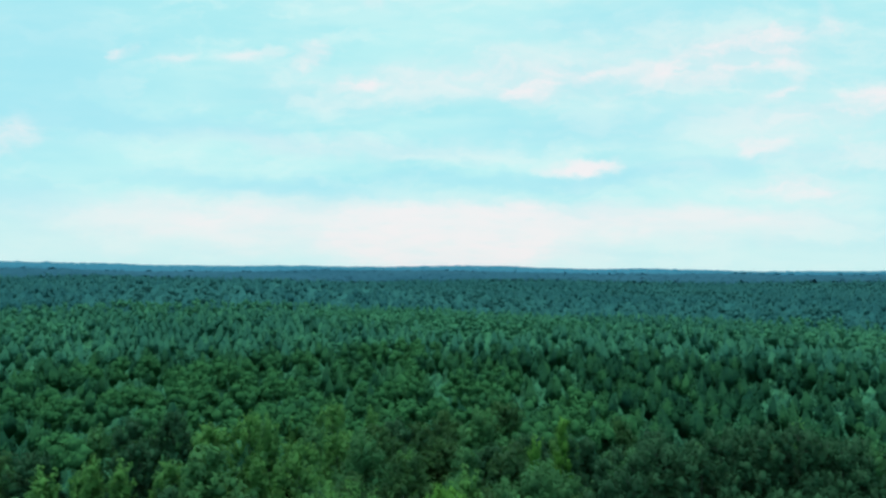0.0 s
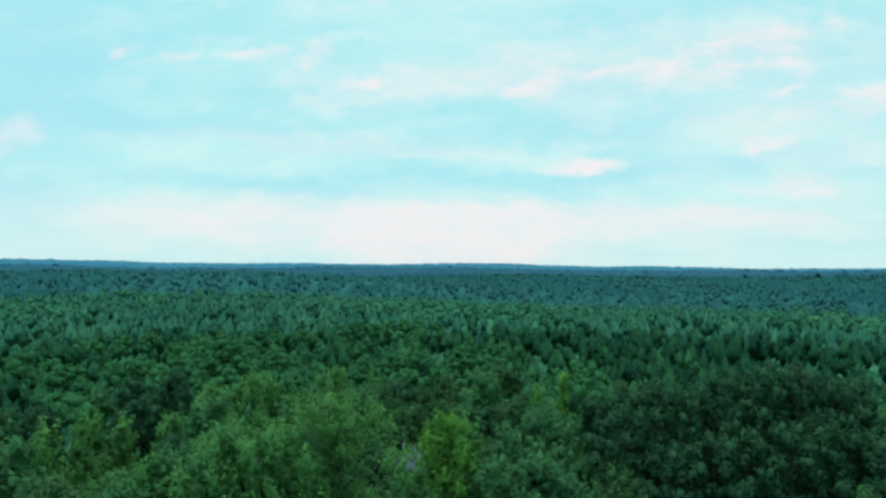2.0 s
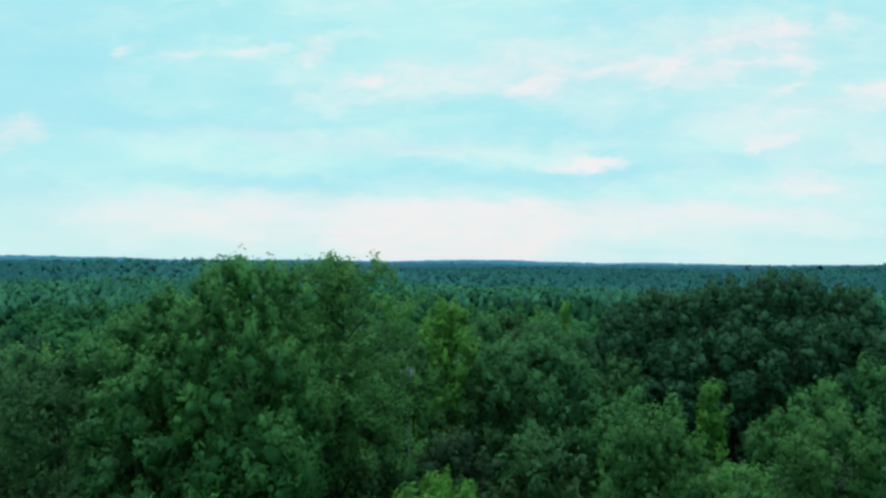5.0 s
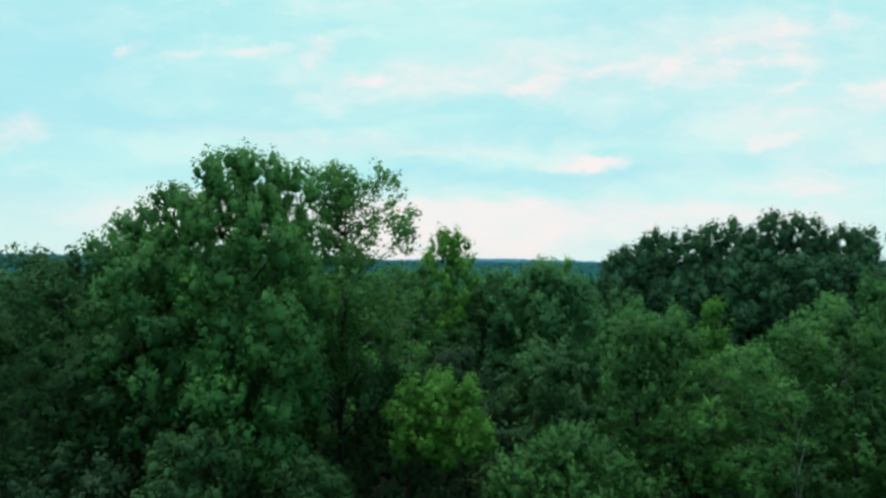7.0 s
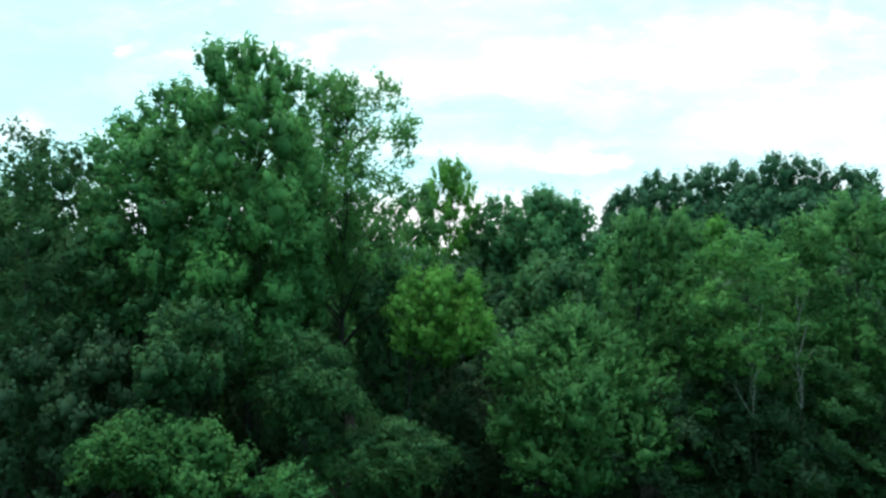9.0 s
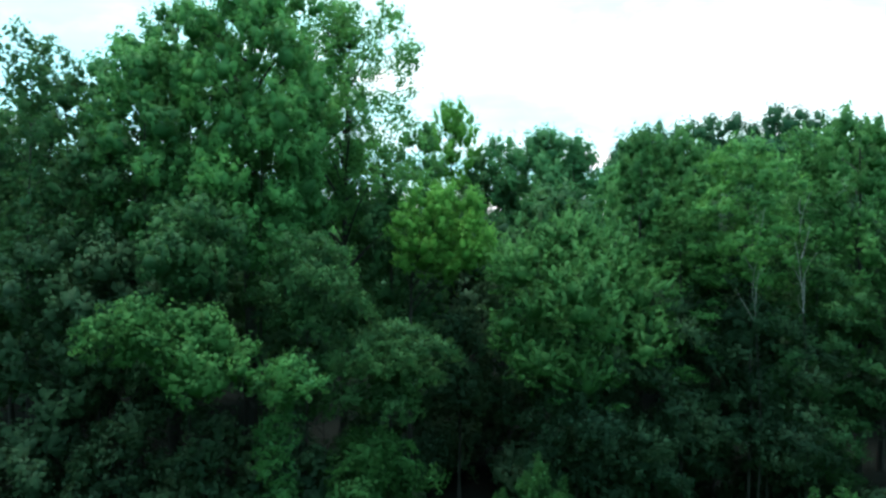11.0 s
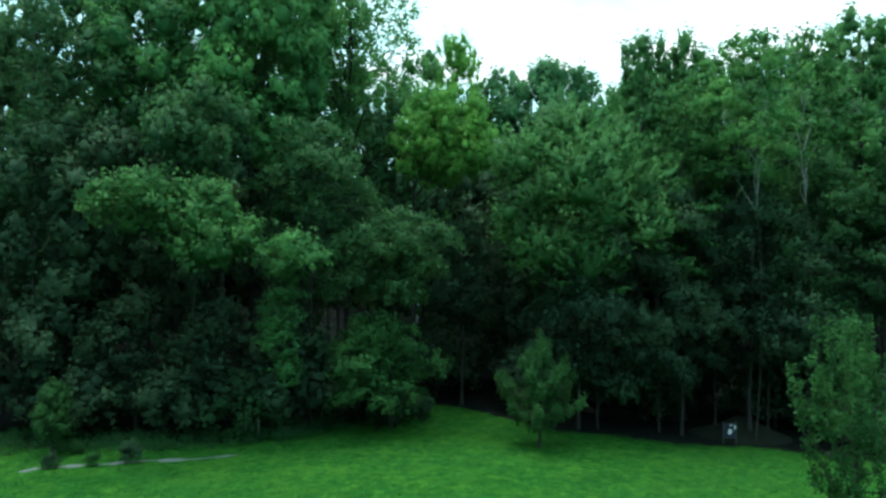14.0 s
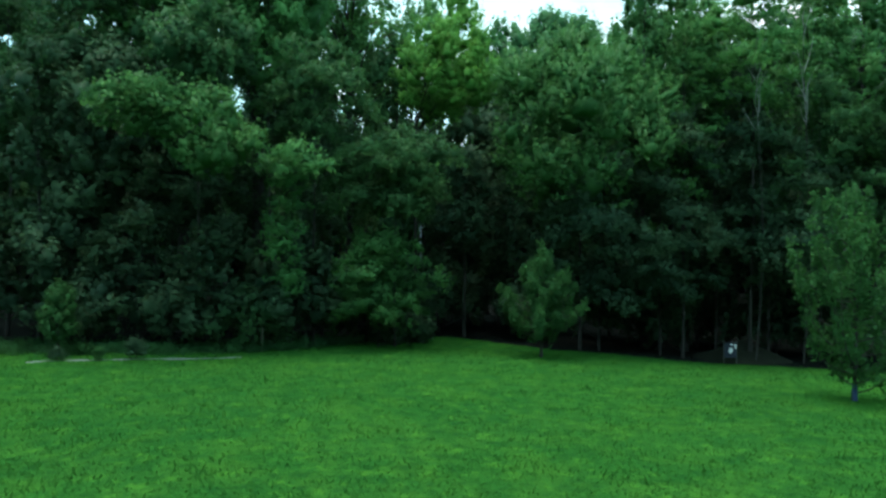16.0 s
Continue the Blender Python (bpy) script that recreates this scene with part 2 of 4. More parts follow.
def tube(points, radii, sides=8):
    """Points and faces of a tapered round stem along a line."""
    points = np.asarray(points, float)
    n = len(points)
    d = unit(np.gradient(points, axis=0))
    ref = np.where(np.abs(d[:, 2:3]) > 0.9, np.array([[1.0, 0, 0]]), np.array([[0, 0, 1.0]]))
    a = unit(np.cross(d, ref))
    b = np.cross(d, a)
    ang = np.linspace(0, 2 * np.pi, sides, endpoint=False)
    ring = a[:, None] * np.cos(ang)[None, :, None] + b[:, None] * np.sin(ang)[None, :, None]
    v = (points[:, None] + ring * np.asarray(radii)[:, None, None]).reshape(-1, 3)
    i = np.arange((n - 1) * sides)
    r, s = i // sides, i % sides
    f = np.stack([r * sides + s, r * sides + (s + 1) % sides, (r + 1) * sides + (s + 1) % sides, (r + 1) * sides + s], 1)
    return v, f


def leaf_quads(rng, centres, out, count, spread, size, width=0.6, up=0.7, droop=0.3, stretch=1.0, loose=0.5):
    """Folded kite-shaped leaves, a spray of them round each centre."""
    m = len(centres)
    face = unit(out + np.array([0, 0, 0.5 * up]) + rng.normal(0, 0.2, (m, 3)))
    c, o = np.repeat(centres, count, 0), np.repeat(face, count, 0)
    n = len(c)
    off = np.clip(rng.normal(0, 1, (n, 3)), -1.7, 1.7) * spread * rng.uniform(0.7, 1.3, (m, 1)).repeat(count, 0)
    off = off - o * np.sum(off * o, 1, keepdims=True) * 0.35
    off[:, 2] *= stretch
    p = c + off
    nrm = unit(o + rng.normal(0, loose, (n, 3)))
    d = unit(np.cross(nrm, rng.normal(0, 1, (n, 3))) + 0.15 * off / max(spread, 1e-6))
    d = unit(d - np.array([0, 0, droop]) * rng.random((n, 1)))
    s = unit(np.cross(nrm, d))
    ln = size * rng.uniform(0.65, 1.3, (n, 1))
    w = ln * width * 0.5
    lift = nrm * ln * 0.10
    v = np.stack([p, p + d * ln * 0.45 + s * w + lift, p + d * ln, p + d * ln * 0.45 - s * w + lift], 1).reshape(-1, 3)
    return v, np.arange(n * 4).reshape(-1, 4)


PROFILE = {  # crown half width by height in the crown, 0 to 1
    "full": lambda t: np.interp(t, [0, 0.18, 0.5, 0.8, 0.93, 1], [0.55, 0.90, 1.0, 0.85, 0.62, 0.35]),
    "dome": lambda t: np.sin(np.pi * np.clip(0.16 + 0.80 * t, 0, 1)) ** 0.75,
    "tall": lambda t: np.interp(t, [0, 0.15, 0.45, 0.75, 0.92, 1], [0.50, 0.82, 1.0, 0.90, 0.66, 0.36]),
    "airy": lambda t: np.interp(t, [0, 0.15, 0.45, 0.75, 0.92, 1], [0.70, 1.0, 1.0, 0.92, 0.78, 0.60]),
    "crest": lambda t: np.interp(t, [0, 0.15, 0.45, 0.75, 0.92, 1], [0.60, 0.90, 1.0, 0.90, 0.72, 0.50]),
    "spire": lambda t: np.interp(t, [0, 0.12, 0.3, 0.7, 1], [0.6, 1.0, 0.95, 0.52, 0.10]),
    "pine": lambda t: np.interp(t, [0, 0.2, 0.5, 0.8, 1], [0.5, 0.9, 1.0, 0.80, 0.35]),
    "shrub": lambda t: np.interp(t, [0, 0.25, 0.6, 0.9, 1], [0.9, 1.0, 0.85, 0.5, 0.25]),
    "young": lambda t: np.interp(t, [0, 0.12, 0.3, 0.6, 0.85, 1], [0.65, 1.0, 0.95, 0.72, 0.40, 0.08]),
}


SPECIES = {  # bough: share of the crown's radius; flat: its depth; reach: its length outwards; hang: droop outwards; clump, elong, rise, out: leaf clumps
    "billow": dict(bough=0.30, flat=0.95, reach=1.0, hang=0.0, clump=0.31, elong=1.6, rise=1.3, out=0.6, leaf=0.18, width=0.80, leaves=30, core=0.50, dens=0.95, loose=0.28),
    "airy": dict(bough=0.27, flat=0.80, reach=1.1, hang=0.05, clump=0.30, elong=1.3, rise=0.7, out=0.8, leaf=0.18, width=0.75, leaves=18, core=0.30, dens=0.85, loose=0.55),
    "upright": dict(bough=0.29, flat=1.30, reach=0.95, hang=0.0, clump=0.27, elong=2.0, rise=1.6, out=0.45, leaf=0.175, width=0.70, leaves=29, core=0.50, dens=1.0, loose=0.28),
    "shoots": dict(bough=0.30, flat=0.90, reach=1.1, hang=0.05, clump=0.15, elong=3.6, rise=0.65, out=1.0, leaf=0.16, width=0.60, leaves=16, core=0.50, dens=0.80, loose=0.40),
    "layers": dict(bough=0.31, flat=0.36, reach=1.35, hang=0.30, clump=0.25, elong=1.5, rise=0.10, out=1.0, leaf=0.17, width=0.62, leaves=23, core=0.36, dens=0.95, loose=0.42),
    "puffs": dict(bough=0.30, flat=1.05, reach=1.0, hang=0.0, clump=0.30, elong=1.6, rise=1.4, out=0.6, leaf=0.25, width=0.34, leaves=28, core=0.56, dens=1.0, loose=0.45),
}


def crown_plan(rng, height, base, radius, form, boughs, share, wild=0.6, inner=0.25):
    """Centres and sizes of the boughs of a crown. Uneven: some sides reach out, some fall back."""
    boughs = int(boughs * 1.6)
    t = (np.arange(boughs) + rng.uniform(-0.4, 1.4, boughs)) / boughs
    t = np.clip(1 - (1 - np.clip(t, 0, 1)) ** 1.1, 0, 1)
    t[-1] = 1.0
    ang = np.arange(boughs) * 2.39996 + rng.uniform(-0.5, 0.5, boughs)
    rb = radius * share * rng.uniform(0.66, 1.30, boughs) * (1 - 0.22 * t)
    p1, p2 = rng.uniform(0, 6.28, 2)
    uneven = 1 + wild * (0.22 * np.sin(2 * ang + 4.0 * t + p1) + 0.18 * np.sin(3 * ang - 9.0 * t + p2))
    inside = np.where(rng.random(boughs) < inner, rng.uniform(0.1, 0.7, boughs), rng.uniform(0.82, 1.06, boughs))
    r = np.maximum(radius * PROFILE[form](t) * uneven * inside - rb * 0.75, 0.03 * radius)
    r[-1] *= 0.3
    return np.stack([np.cos(ang) * r, np.sin(ang) * r, base + (height - base) * t - rb * 0.7 * t], 1), rb


def clump_leaves(rng, centres, axes, radius, length, leaves, leaf, width, loose, lean, tone):
    """Kite-shaped leaves round each clump, turned outwards; lean: the way the whole bough faces. Points, corners, normals, tints."""
    m = len(centres)
    n = m * leaves
    ax = np.repeat(axes, leaves, 0)
    u = rng.random((n, 1))
    side = rng.normal(0, 1, (n, 3))
    side = unit(side - ax * np.sum(side * ax, 1, keepdims=True))
    w = np.sqrt(np.clip(1 - (2 * u - 1) ** 2, 0, 1)) * (1.08 - 0.30 * u)
    R, L = np.repeat(radius, leaves)[:, None], np.repeat(length, leaves)[:, None]
    p = np.repeat(centres, leaves, 0) + ax * L * (2.3 * u - 1.0) + side * R * w * rng.uniform(0.55, 1.30, (n, 1))
    face = unit(side * (w + 0.15) + ax * (1.6 * u - 0.55) + np.array([0, 0, 0.25]))
    nrm = unit(face + rng.normal(0, loose, (n, 3)))
    d = unit(ax * 0.7 + side * 0.6 + rng.normal(0, 0.45, (n, 3)))
    d = unit(d - nrm * np.sum(d * nrm, 1, keepdims=True))
    s = np.cross(nrm, d)
    ln = leaf * rng.uniform(0.7, 1.25, (n, 1))
    wd = ln * width * 0.5
    v = np.stack([p - d * ln * 0.4, p - s * wd + nrm * ln * 0.08, p + d * ln * 0.6, p + s * wd + nrm * ln * 0.08], 1).reshape(-1, 3)
    shade = unit(0.70 * face + 0.22 * nrm + 0.80 * np.repeat(lean, leaves, 0))
    flip = np.sum(shade * np.cross(d, s), 1) < 0
    f = np.arange(n * 4).reshape(-1, 4)
    f[flip] = f[flip][:, ::-1]
    return v, f, np.repeat(shade, 4, 0), np.repeat(0.5 * tone + 0.5 * rng.random(m), leaves * 4)


def crown_leaves(rng, ends, sizes, sp, height, detail):
    """Clumps over the upper and outer side of each bough, with the mass of inner foliage behind them, tinted darker as
    shade.
    """
    cs, axes, leans, tones = [], [], [], []
    k_clump = sp["clump"] * detail
    for e, s in zip(ends, sizes):
        k = max(4, int(sp["dens"] * 1.5 * (s * s * (0.55 + 0.45 * sp["reach"])) / (k_clump * k_clump * (0.6 + 0.4 * sp["elong"]))))
        out = unit(np.array([e[0], e[1], 0.0]) + 1e-6)
        across = np.array([-out[1], out[0], 0.0])
        q = unit(rng.normal(0, 1, (k, 3)) + np.array([0.35, 0, 0.65]))
        q = q * rng.uniform(0.72, 1.06, (k, 1))
        off = out * (q[:, :1] * s * sp["reach"]) + across * (q[:, 1:2] * s) + np.array([0, 0, 1.0]) * (q[:, 2:] * s * sp["flat"] - sp["hang"] * s * np.maximum(q[:, :1], -0.3) * sp["reach"])
        d = unit(off / np.array([1, 1, max(sp["flat"], 0.4)]))
        cs.append(e + off)
        axes.append(unit(d * sp["out"] + np.array([0, 0, sp["rise"]]) + rng.normal(0, 0.28, (k, 3))))
        leans.append(d)
        tones.append(np.full(k, rng.random()))
    cs, axes, leans = np.concatenate(cs), np.concatenate(axes), np.concatenate(leans)
    rc = k_clump * rng.uniform(0.55, 1.4, len(cs))
    v, f, nr, tint = clump_leaves(rng, cs, axes, rc, rc * sp["elong"], sp["leaves"], sp["leaf"] * detail, sp["width"], sp["loose"], leans, np.concatenate(tones))
    f = [f]
    bv, bf = BALL[1]
    ref = np.where(np.abs(axes[:, 2:3]) > 0.9, np.array([[1.0, 0, 0]]), np.array([[0, 0, 1.0]]))
    a1 = unit(np.cross(axes, ref))
    a2 = np.cross(axes, a1)
    shell = bv[None] * rng.uniform(0.65, 1.25, (len(cs), len(bv), 1))
    way = shell[:, :, :1] * a1[:, None] + shell[:, :, 1:2] * a2[:, None] + shell[:, :, 2:] * axes[:, None] * sp["elong"]
    lv = (cs + axes * (0.1 * rc * sp["elong"])[:, None])[:, None] + way * (rc * sp["core"])[:, None, None]
    f.append((bf[None] + (np.arange(len(cs)) * len(bv))[:, None, None]).reshape(-1, 3) + len(v))
    soft = unit(unit(way) + 0.80 * leans[:, None] + np.array([0, 0, 0.15]))
    v, nr = np.concatenate([v, lv.reshape(-1, 3)]), np.concatenate([nr, soft.reshape(-1, 3)])
    if sp["core"] > 0.35:
        mv, mf = lumps(rng, ends, sizes * 0.45, 1, 0.25, sp["flat"])
        f.append(mf + len(v))
        v, nr = np.concatenate([v, mv]), np.concatenate([nr, unit(mv - np.repeat(ends, len(bv), 0))])
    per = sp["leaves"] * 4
    # Inner lumps get a lower tint, which paints the shade inside the crown.
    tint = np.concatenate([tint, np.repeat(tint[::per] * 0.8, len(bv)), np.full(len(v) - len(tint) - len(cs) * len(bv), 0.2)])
    top, low = np.percentile(v[:, 2], 99.7), ends[:, 2].min()
    v[:, 2] = np.where(v[:, 2] > low, low + (v[:, 2] - low) * (height - low) / (top - low), v[:, 2])
    return v, f, nr, tint


def make_tree(kind, label, x, y, ground, height, base, radius, form, colour, species, seed, boughs=22, detail=1.0, bark=None, girth=None, lean=0.0,
              group="", limbs=True, stems=1, wild=0.6, over=(0, 0)):
    """A tree: tapered trunk, limbs out to the boughs, a crown of leaf clumps."""
    rng = np.random.default_rng(seed)
    sp = SPECIES[species]
    root = new(kind)
    root.location = (x, y, ground)
    tagged(root, label, "shrub" if "shrub" in kind else "tree", group)
    ends, sizes = crown_plan(rng, height, base, radius, form, boughs, sp["bough"] * (30 / boughs) ** 0.33, wild, 0.55 if species == "airy" else 0.25)
    girth = girth or height * 0.0085
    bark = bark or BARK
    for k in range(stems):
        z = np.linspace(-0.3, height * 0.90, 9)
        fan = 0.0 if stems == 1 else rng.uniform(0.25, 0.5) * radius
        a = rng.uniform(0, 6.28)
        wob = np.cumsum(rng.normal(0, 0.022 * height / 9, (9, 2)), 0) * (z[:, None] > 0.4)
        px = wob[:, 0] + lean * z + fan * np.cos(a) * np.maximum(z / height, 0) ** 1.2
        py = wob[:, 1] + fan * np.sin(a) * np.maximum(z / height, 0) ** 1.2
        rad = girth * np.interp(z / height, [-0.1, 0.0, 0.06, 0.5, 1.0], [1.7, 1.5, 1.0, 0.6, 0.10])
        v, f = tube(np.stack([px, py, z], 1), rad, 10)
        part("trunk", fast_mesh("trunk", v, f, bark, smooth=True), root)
    ends[:, 0] += lean * ends[:, 2] + over[0]
    ends[:, 1] += over[1]
    if limbs:
        for e, s in zip(ends[::4], sizes[::4]):
            h0 = max(0.25 * base, e[2] - min(np.hypot(e[0], e[1]), 3.5) * rng.uniform(0.5, 0.9) - 0.4 * s)
            p0 = np.array([np.interp(h0, z, px), np.interp(h0, z, py), h0])
            mid = (p0 + e) / 2 + np.array([0, 0, 0.12 * np.linalg.norm(e - p0)]) + rng.normal(0, 0.06, 3) * np.linalg.norm(e - p0)
            ts = np.linspace(0, 1, 6)[:, None]
            pts = (1 - ts) ** 2 * p0 + 2 * ts * (1 - ts) * mid + ts ** 2 * e
            g = girth * 0.38 * (0.6 + 0.5 * (1 - h0 / height))
            v, f = tube(pts, np.linspace(g, g * 0.2, 6), 5)
            part("limb", fast_mesh("limb", v, f, bark, smooth=True), root)
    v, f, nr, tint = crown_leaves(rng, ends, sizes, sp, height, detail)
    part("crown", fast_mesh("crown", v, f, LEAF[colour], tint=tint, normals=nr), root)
    return root


# ---- ground ----
def smooth_step(a, b, v):
    t = np.clip((v - a) / (b - a), 0, 1)
    return t * t * (3 - 2 * t)


def land(x, y):
    """Height of the ground: the lawn falls gently to the woods; low hills far off."""
    x, y = np.asarray(x, float), np.asarray(y, float)
    near = 1.43 - 0.0243 * np.clip(x, -20, 20) - 0.0559 * np.clip(y, 0, 32)
    near = near + 0.05 * np.sin(x * 0.55 + 1) * np.sin(y * 0.4)
    near = near - 0.30 * smooth_step(3, 12, x) * smooth_step(19, 27, y) * (1 - smooth_step(40, 70, y))
    near = near - 0.18 * smooth_step(-4, -10, x) * (1 - smooth_step(40, 70, y))
    d = np.hypot(x, y)
    roll = 3.0 * np.sin(x / 90 + 0.6) * np.sin(y / 120 + 0.3) + 3.5 * np.sin(x / 210 + 2.1 + y / 330)
    far = smooth_step(90, 260, d) * roll - 3 * smooth_step(60, 150, d) * (1 - smooth_step(300, 600, d))
    fold = np.exp(-((d - 600) / 100) ** 2) * (5 + 4 * np.sin(x / 160 + 2.6)) - 3.5 * np.exp(-((d - 430) / 90) ** 2) + 5 * np.exp(-((d - 1000) / 160) ** 2)
    side = np.arctan2(x, np.maximum(y, 1.0))
    ridge = smooth_step(1400, 3900, d) * (12 - 24 * np.clip(side, -0.75, 0.75) + 5 * np.sin(side * 9 + 1) + 3 * np.sin(side * 23))
    return near + far + ridge + fold


def lawn_edge(x):
    """How far back the mown grass reaches; between the trees it runs on as a ride."""
    return np.interp(x, [-40, -14, -10, -8, -5, -2.5, -0.8, 1, 2.5, 4.7, 9, 13, 16, 22, 40], [20.5, 23.2, 24.0, 24.6, 26.2, 29.5, 32.3, 31.8, 30, 27.5, 27, 27.2, 25, 22, 18])


def graded(lo, hi, step, end, grow=1.22):
    mid = list(np.arange(lo, hi + 1e-6, step))
    up, dn, s = [], [], step
    v = hi
    while v < end:
        s *= grow
        v += s
        up.append(v)
    s, v = step, lo
    while v > -end:
        s *= grow
        v -= s
        dn.append(v)
    return np.array(dn[::-1] + mid + up)


gx, gy = graded(-24, 24, 0.4, 4300), graded(2, 36, 0.4, 4300)
GX, GY = np.meshgrid(gx, gy)
verts = np.stack([GX, GY, land(GX, GY)], -1).reshape(-1, 3)
nx = len(gx)
i = np.arange((len(gy) - 1) * (nx - 1))
r, c = i // (nx - 1), i % (nx - 1)
faces = np.stack([r * nx + c, r * nx + c + 1, (r + 1) * nx + c + 1, (r + 1) * nx + c], 1)
# Grass thins over a wide fade, which also paints the wood's shade.
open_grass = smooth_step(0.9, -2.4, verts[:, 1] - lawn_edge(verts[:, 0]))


def ground_material():
    m, t, p, out = material("lawn_and_leaf_litter")
    where = node(t, "ShaderNodeTexCoord").outputs["Object"]
    grass = node(t, "ShaderNodeAttribute", attribute_name="tint").outputs["Fac"]
    fine = noise_n(t, where, 14.0, 5.0, 0.65)
    mid = noise_n(t, where, 1.1, 5.0, 0.6)
    wide = noise_n(t, where, 0.22, 3.0)
    swath = noise_n(t, node(t, "ShaderNodeVectorMath", {0: where, 1: (0.32, 1.1, 1.0)}, operation="MULTIPLY").outputs[0], 0.9, 4.0, 0.55)
    g = mix_n(t, ramp_n(t, fine, 0.3, 0.7), (0.0082, 0.0458, 0.0085), (0.0181, 0.0915, 0.0144))
    g = mix_n(t, ramp_n(t, mid, 0.40, 0.70, 0.0, 0.50), g, (0.0363, 0.1155, 0.0144))
    g = mix_n(t, ramp_n(t, wide, 0.35, 0.7, 0.0, 0.45), g, (0.0066, 0.0512, 0.0117))
    g = mix_n(t, ramp_n(t, swath, 0.42, 0.70, 0.0, 0.22), g, (0.0296, 0.1066, 0.0174))
    tuft = noise_n(t, where, 3.2, 6.0, 0.7)
    g = mix_n(t, ramp_n(t, tuft, 0.51, 0.64, 0.0, 0.68), g, (0.0049, 0.0359, 0.0081))
    g = mix_n(t, ramp_n(t, tuft, 0.46, 0.34, 0.0, 0.60), g, (0.0417, 0.1437, 0.0174))
    # Litter taken near black to hold the shade under the trees.
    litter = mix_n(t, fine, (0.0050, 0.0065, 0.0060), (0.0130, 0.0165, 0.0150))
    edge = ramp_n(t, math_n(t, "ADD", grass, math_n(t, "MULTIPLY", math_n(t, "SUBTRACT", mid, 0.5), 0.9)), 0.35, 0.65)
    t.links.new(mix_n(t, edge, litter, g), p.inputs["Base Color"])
    p.inputs["Roughness"].default_value = 0.9
    p.inputs["Specular IOR Level"].default_value = 0.0
    b = node(t, "ShaderNodeBump", {"Height": math_n(t, "ADD", fine, math_n(t, "MULTIPLY", mid, 3.0)), "Strength": 0.9, "Distance": 0.10})
    t.links.new(b.outputs[0], p.inputs["Normal"])
    return m


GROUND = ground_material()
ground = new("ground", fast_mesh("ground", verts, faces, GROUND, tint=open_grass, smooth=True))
tagged(ground, "mown green lawn that falls to dark leaf litter under trees", "ground", kind="structure")


def gz(x, y):
    return float(land(x, y))


# ---- distant woods and ridge: one canopy sheet each ----
def canopy_sheet(name, label, r0, r1, rows, cols, lift, rough, mat, seed):
    rng = np.random.default_rng(seed)
    rr = np.geomspace(r0, r1, rows)
    aa = np.linspace(-0.86, 0.86, cols)
    A, R = np.meshgrid(aa, rr)
    A = A + rng.uniform(-0.4, 0.4, A.shape) * (aa[1] - aa[0])
    R = R * (1 + rng.uniform(-0.4, 0.4, R.shape) * (rr[1] / rr[0] - 1))
    X, Y = np.sin(A) * R, np.cos(A) * R
    Z = land(X, Y) + lift + rng.normal(0, 1, X.shape) * rough
    v = np.stack([X, Y, Z], -1).reshape(-1, 3)
    i = np.arange((rows - 1) * (cols - 1))
    r, c = i // (cols - 1), i % (cols - 1)
    f = np.stack([r * cols + c, (r) * cols + c + 1, (r + 1) * cols + c + 1, (r + 1) * cols + c], 1)
    patch = 0.5 + 0.5 * np.sin(X / 130 + 1.7) * np.sin(Y / 260) + rng.normal(0, 0.35, X.shape)
    ob = new(name, fast_mesh(name, v, f, mat, tint=np.clip(patch, 0, 1).ravel()))
    return tagged(ob, label, "woods", kind="stuff")


canopy_sheet("woods_floor_canopy", "dense lower green foliage between the crowns", 96, 430, 90, 330, 8.0, 1.1, HAZED_MID, 5)
canopy_sheet("far_woods_canopy", "dense blue-green foliage between the crowns", 420, 1010, 70, 330, 9.5, 1.3, HAZED_FARTHER, 6)
canopy_sheet("distant_woods", "blue-green canopy of woods far off", 985, 2400, 90, 360, 12.0, 1.6, HAZED_FAR, 3)
canopy_sheet("distant_ridge", "hazy blue wooded ridge along the horizon", 2300, 4200, 50, 420, 13.5, 2.2, HAZED_RIDGE, 4)


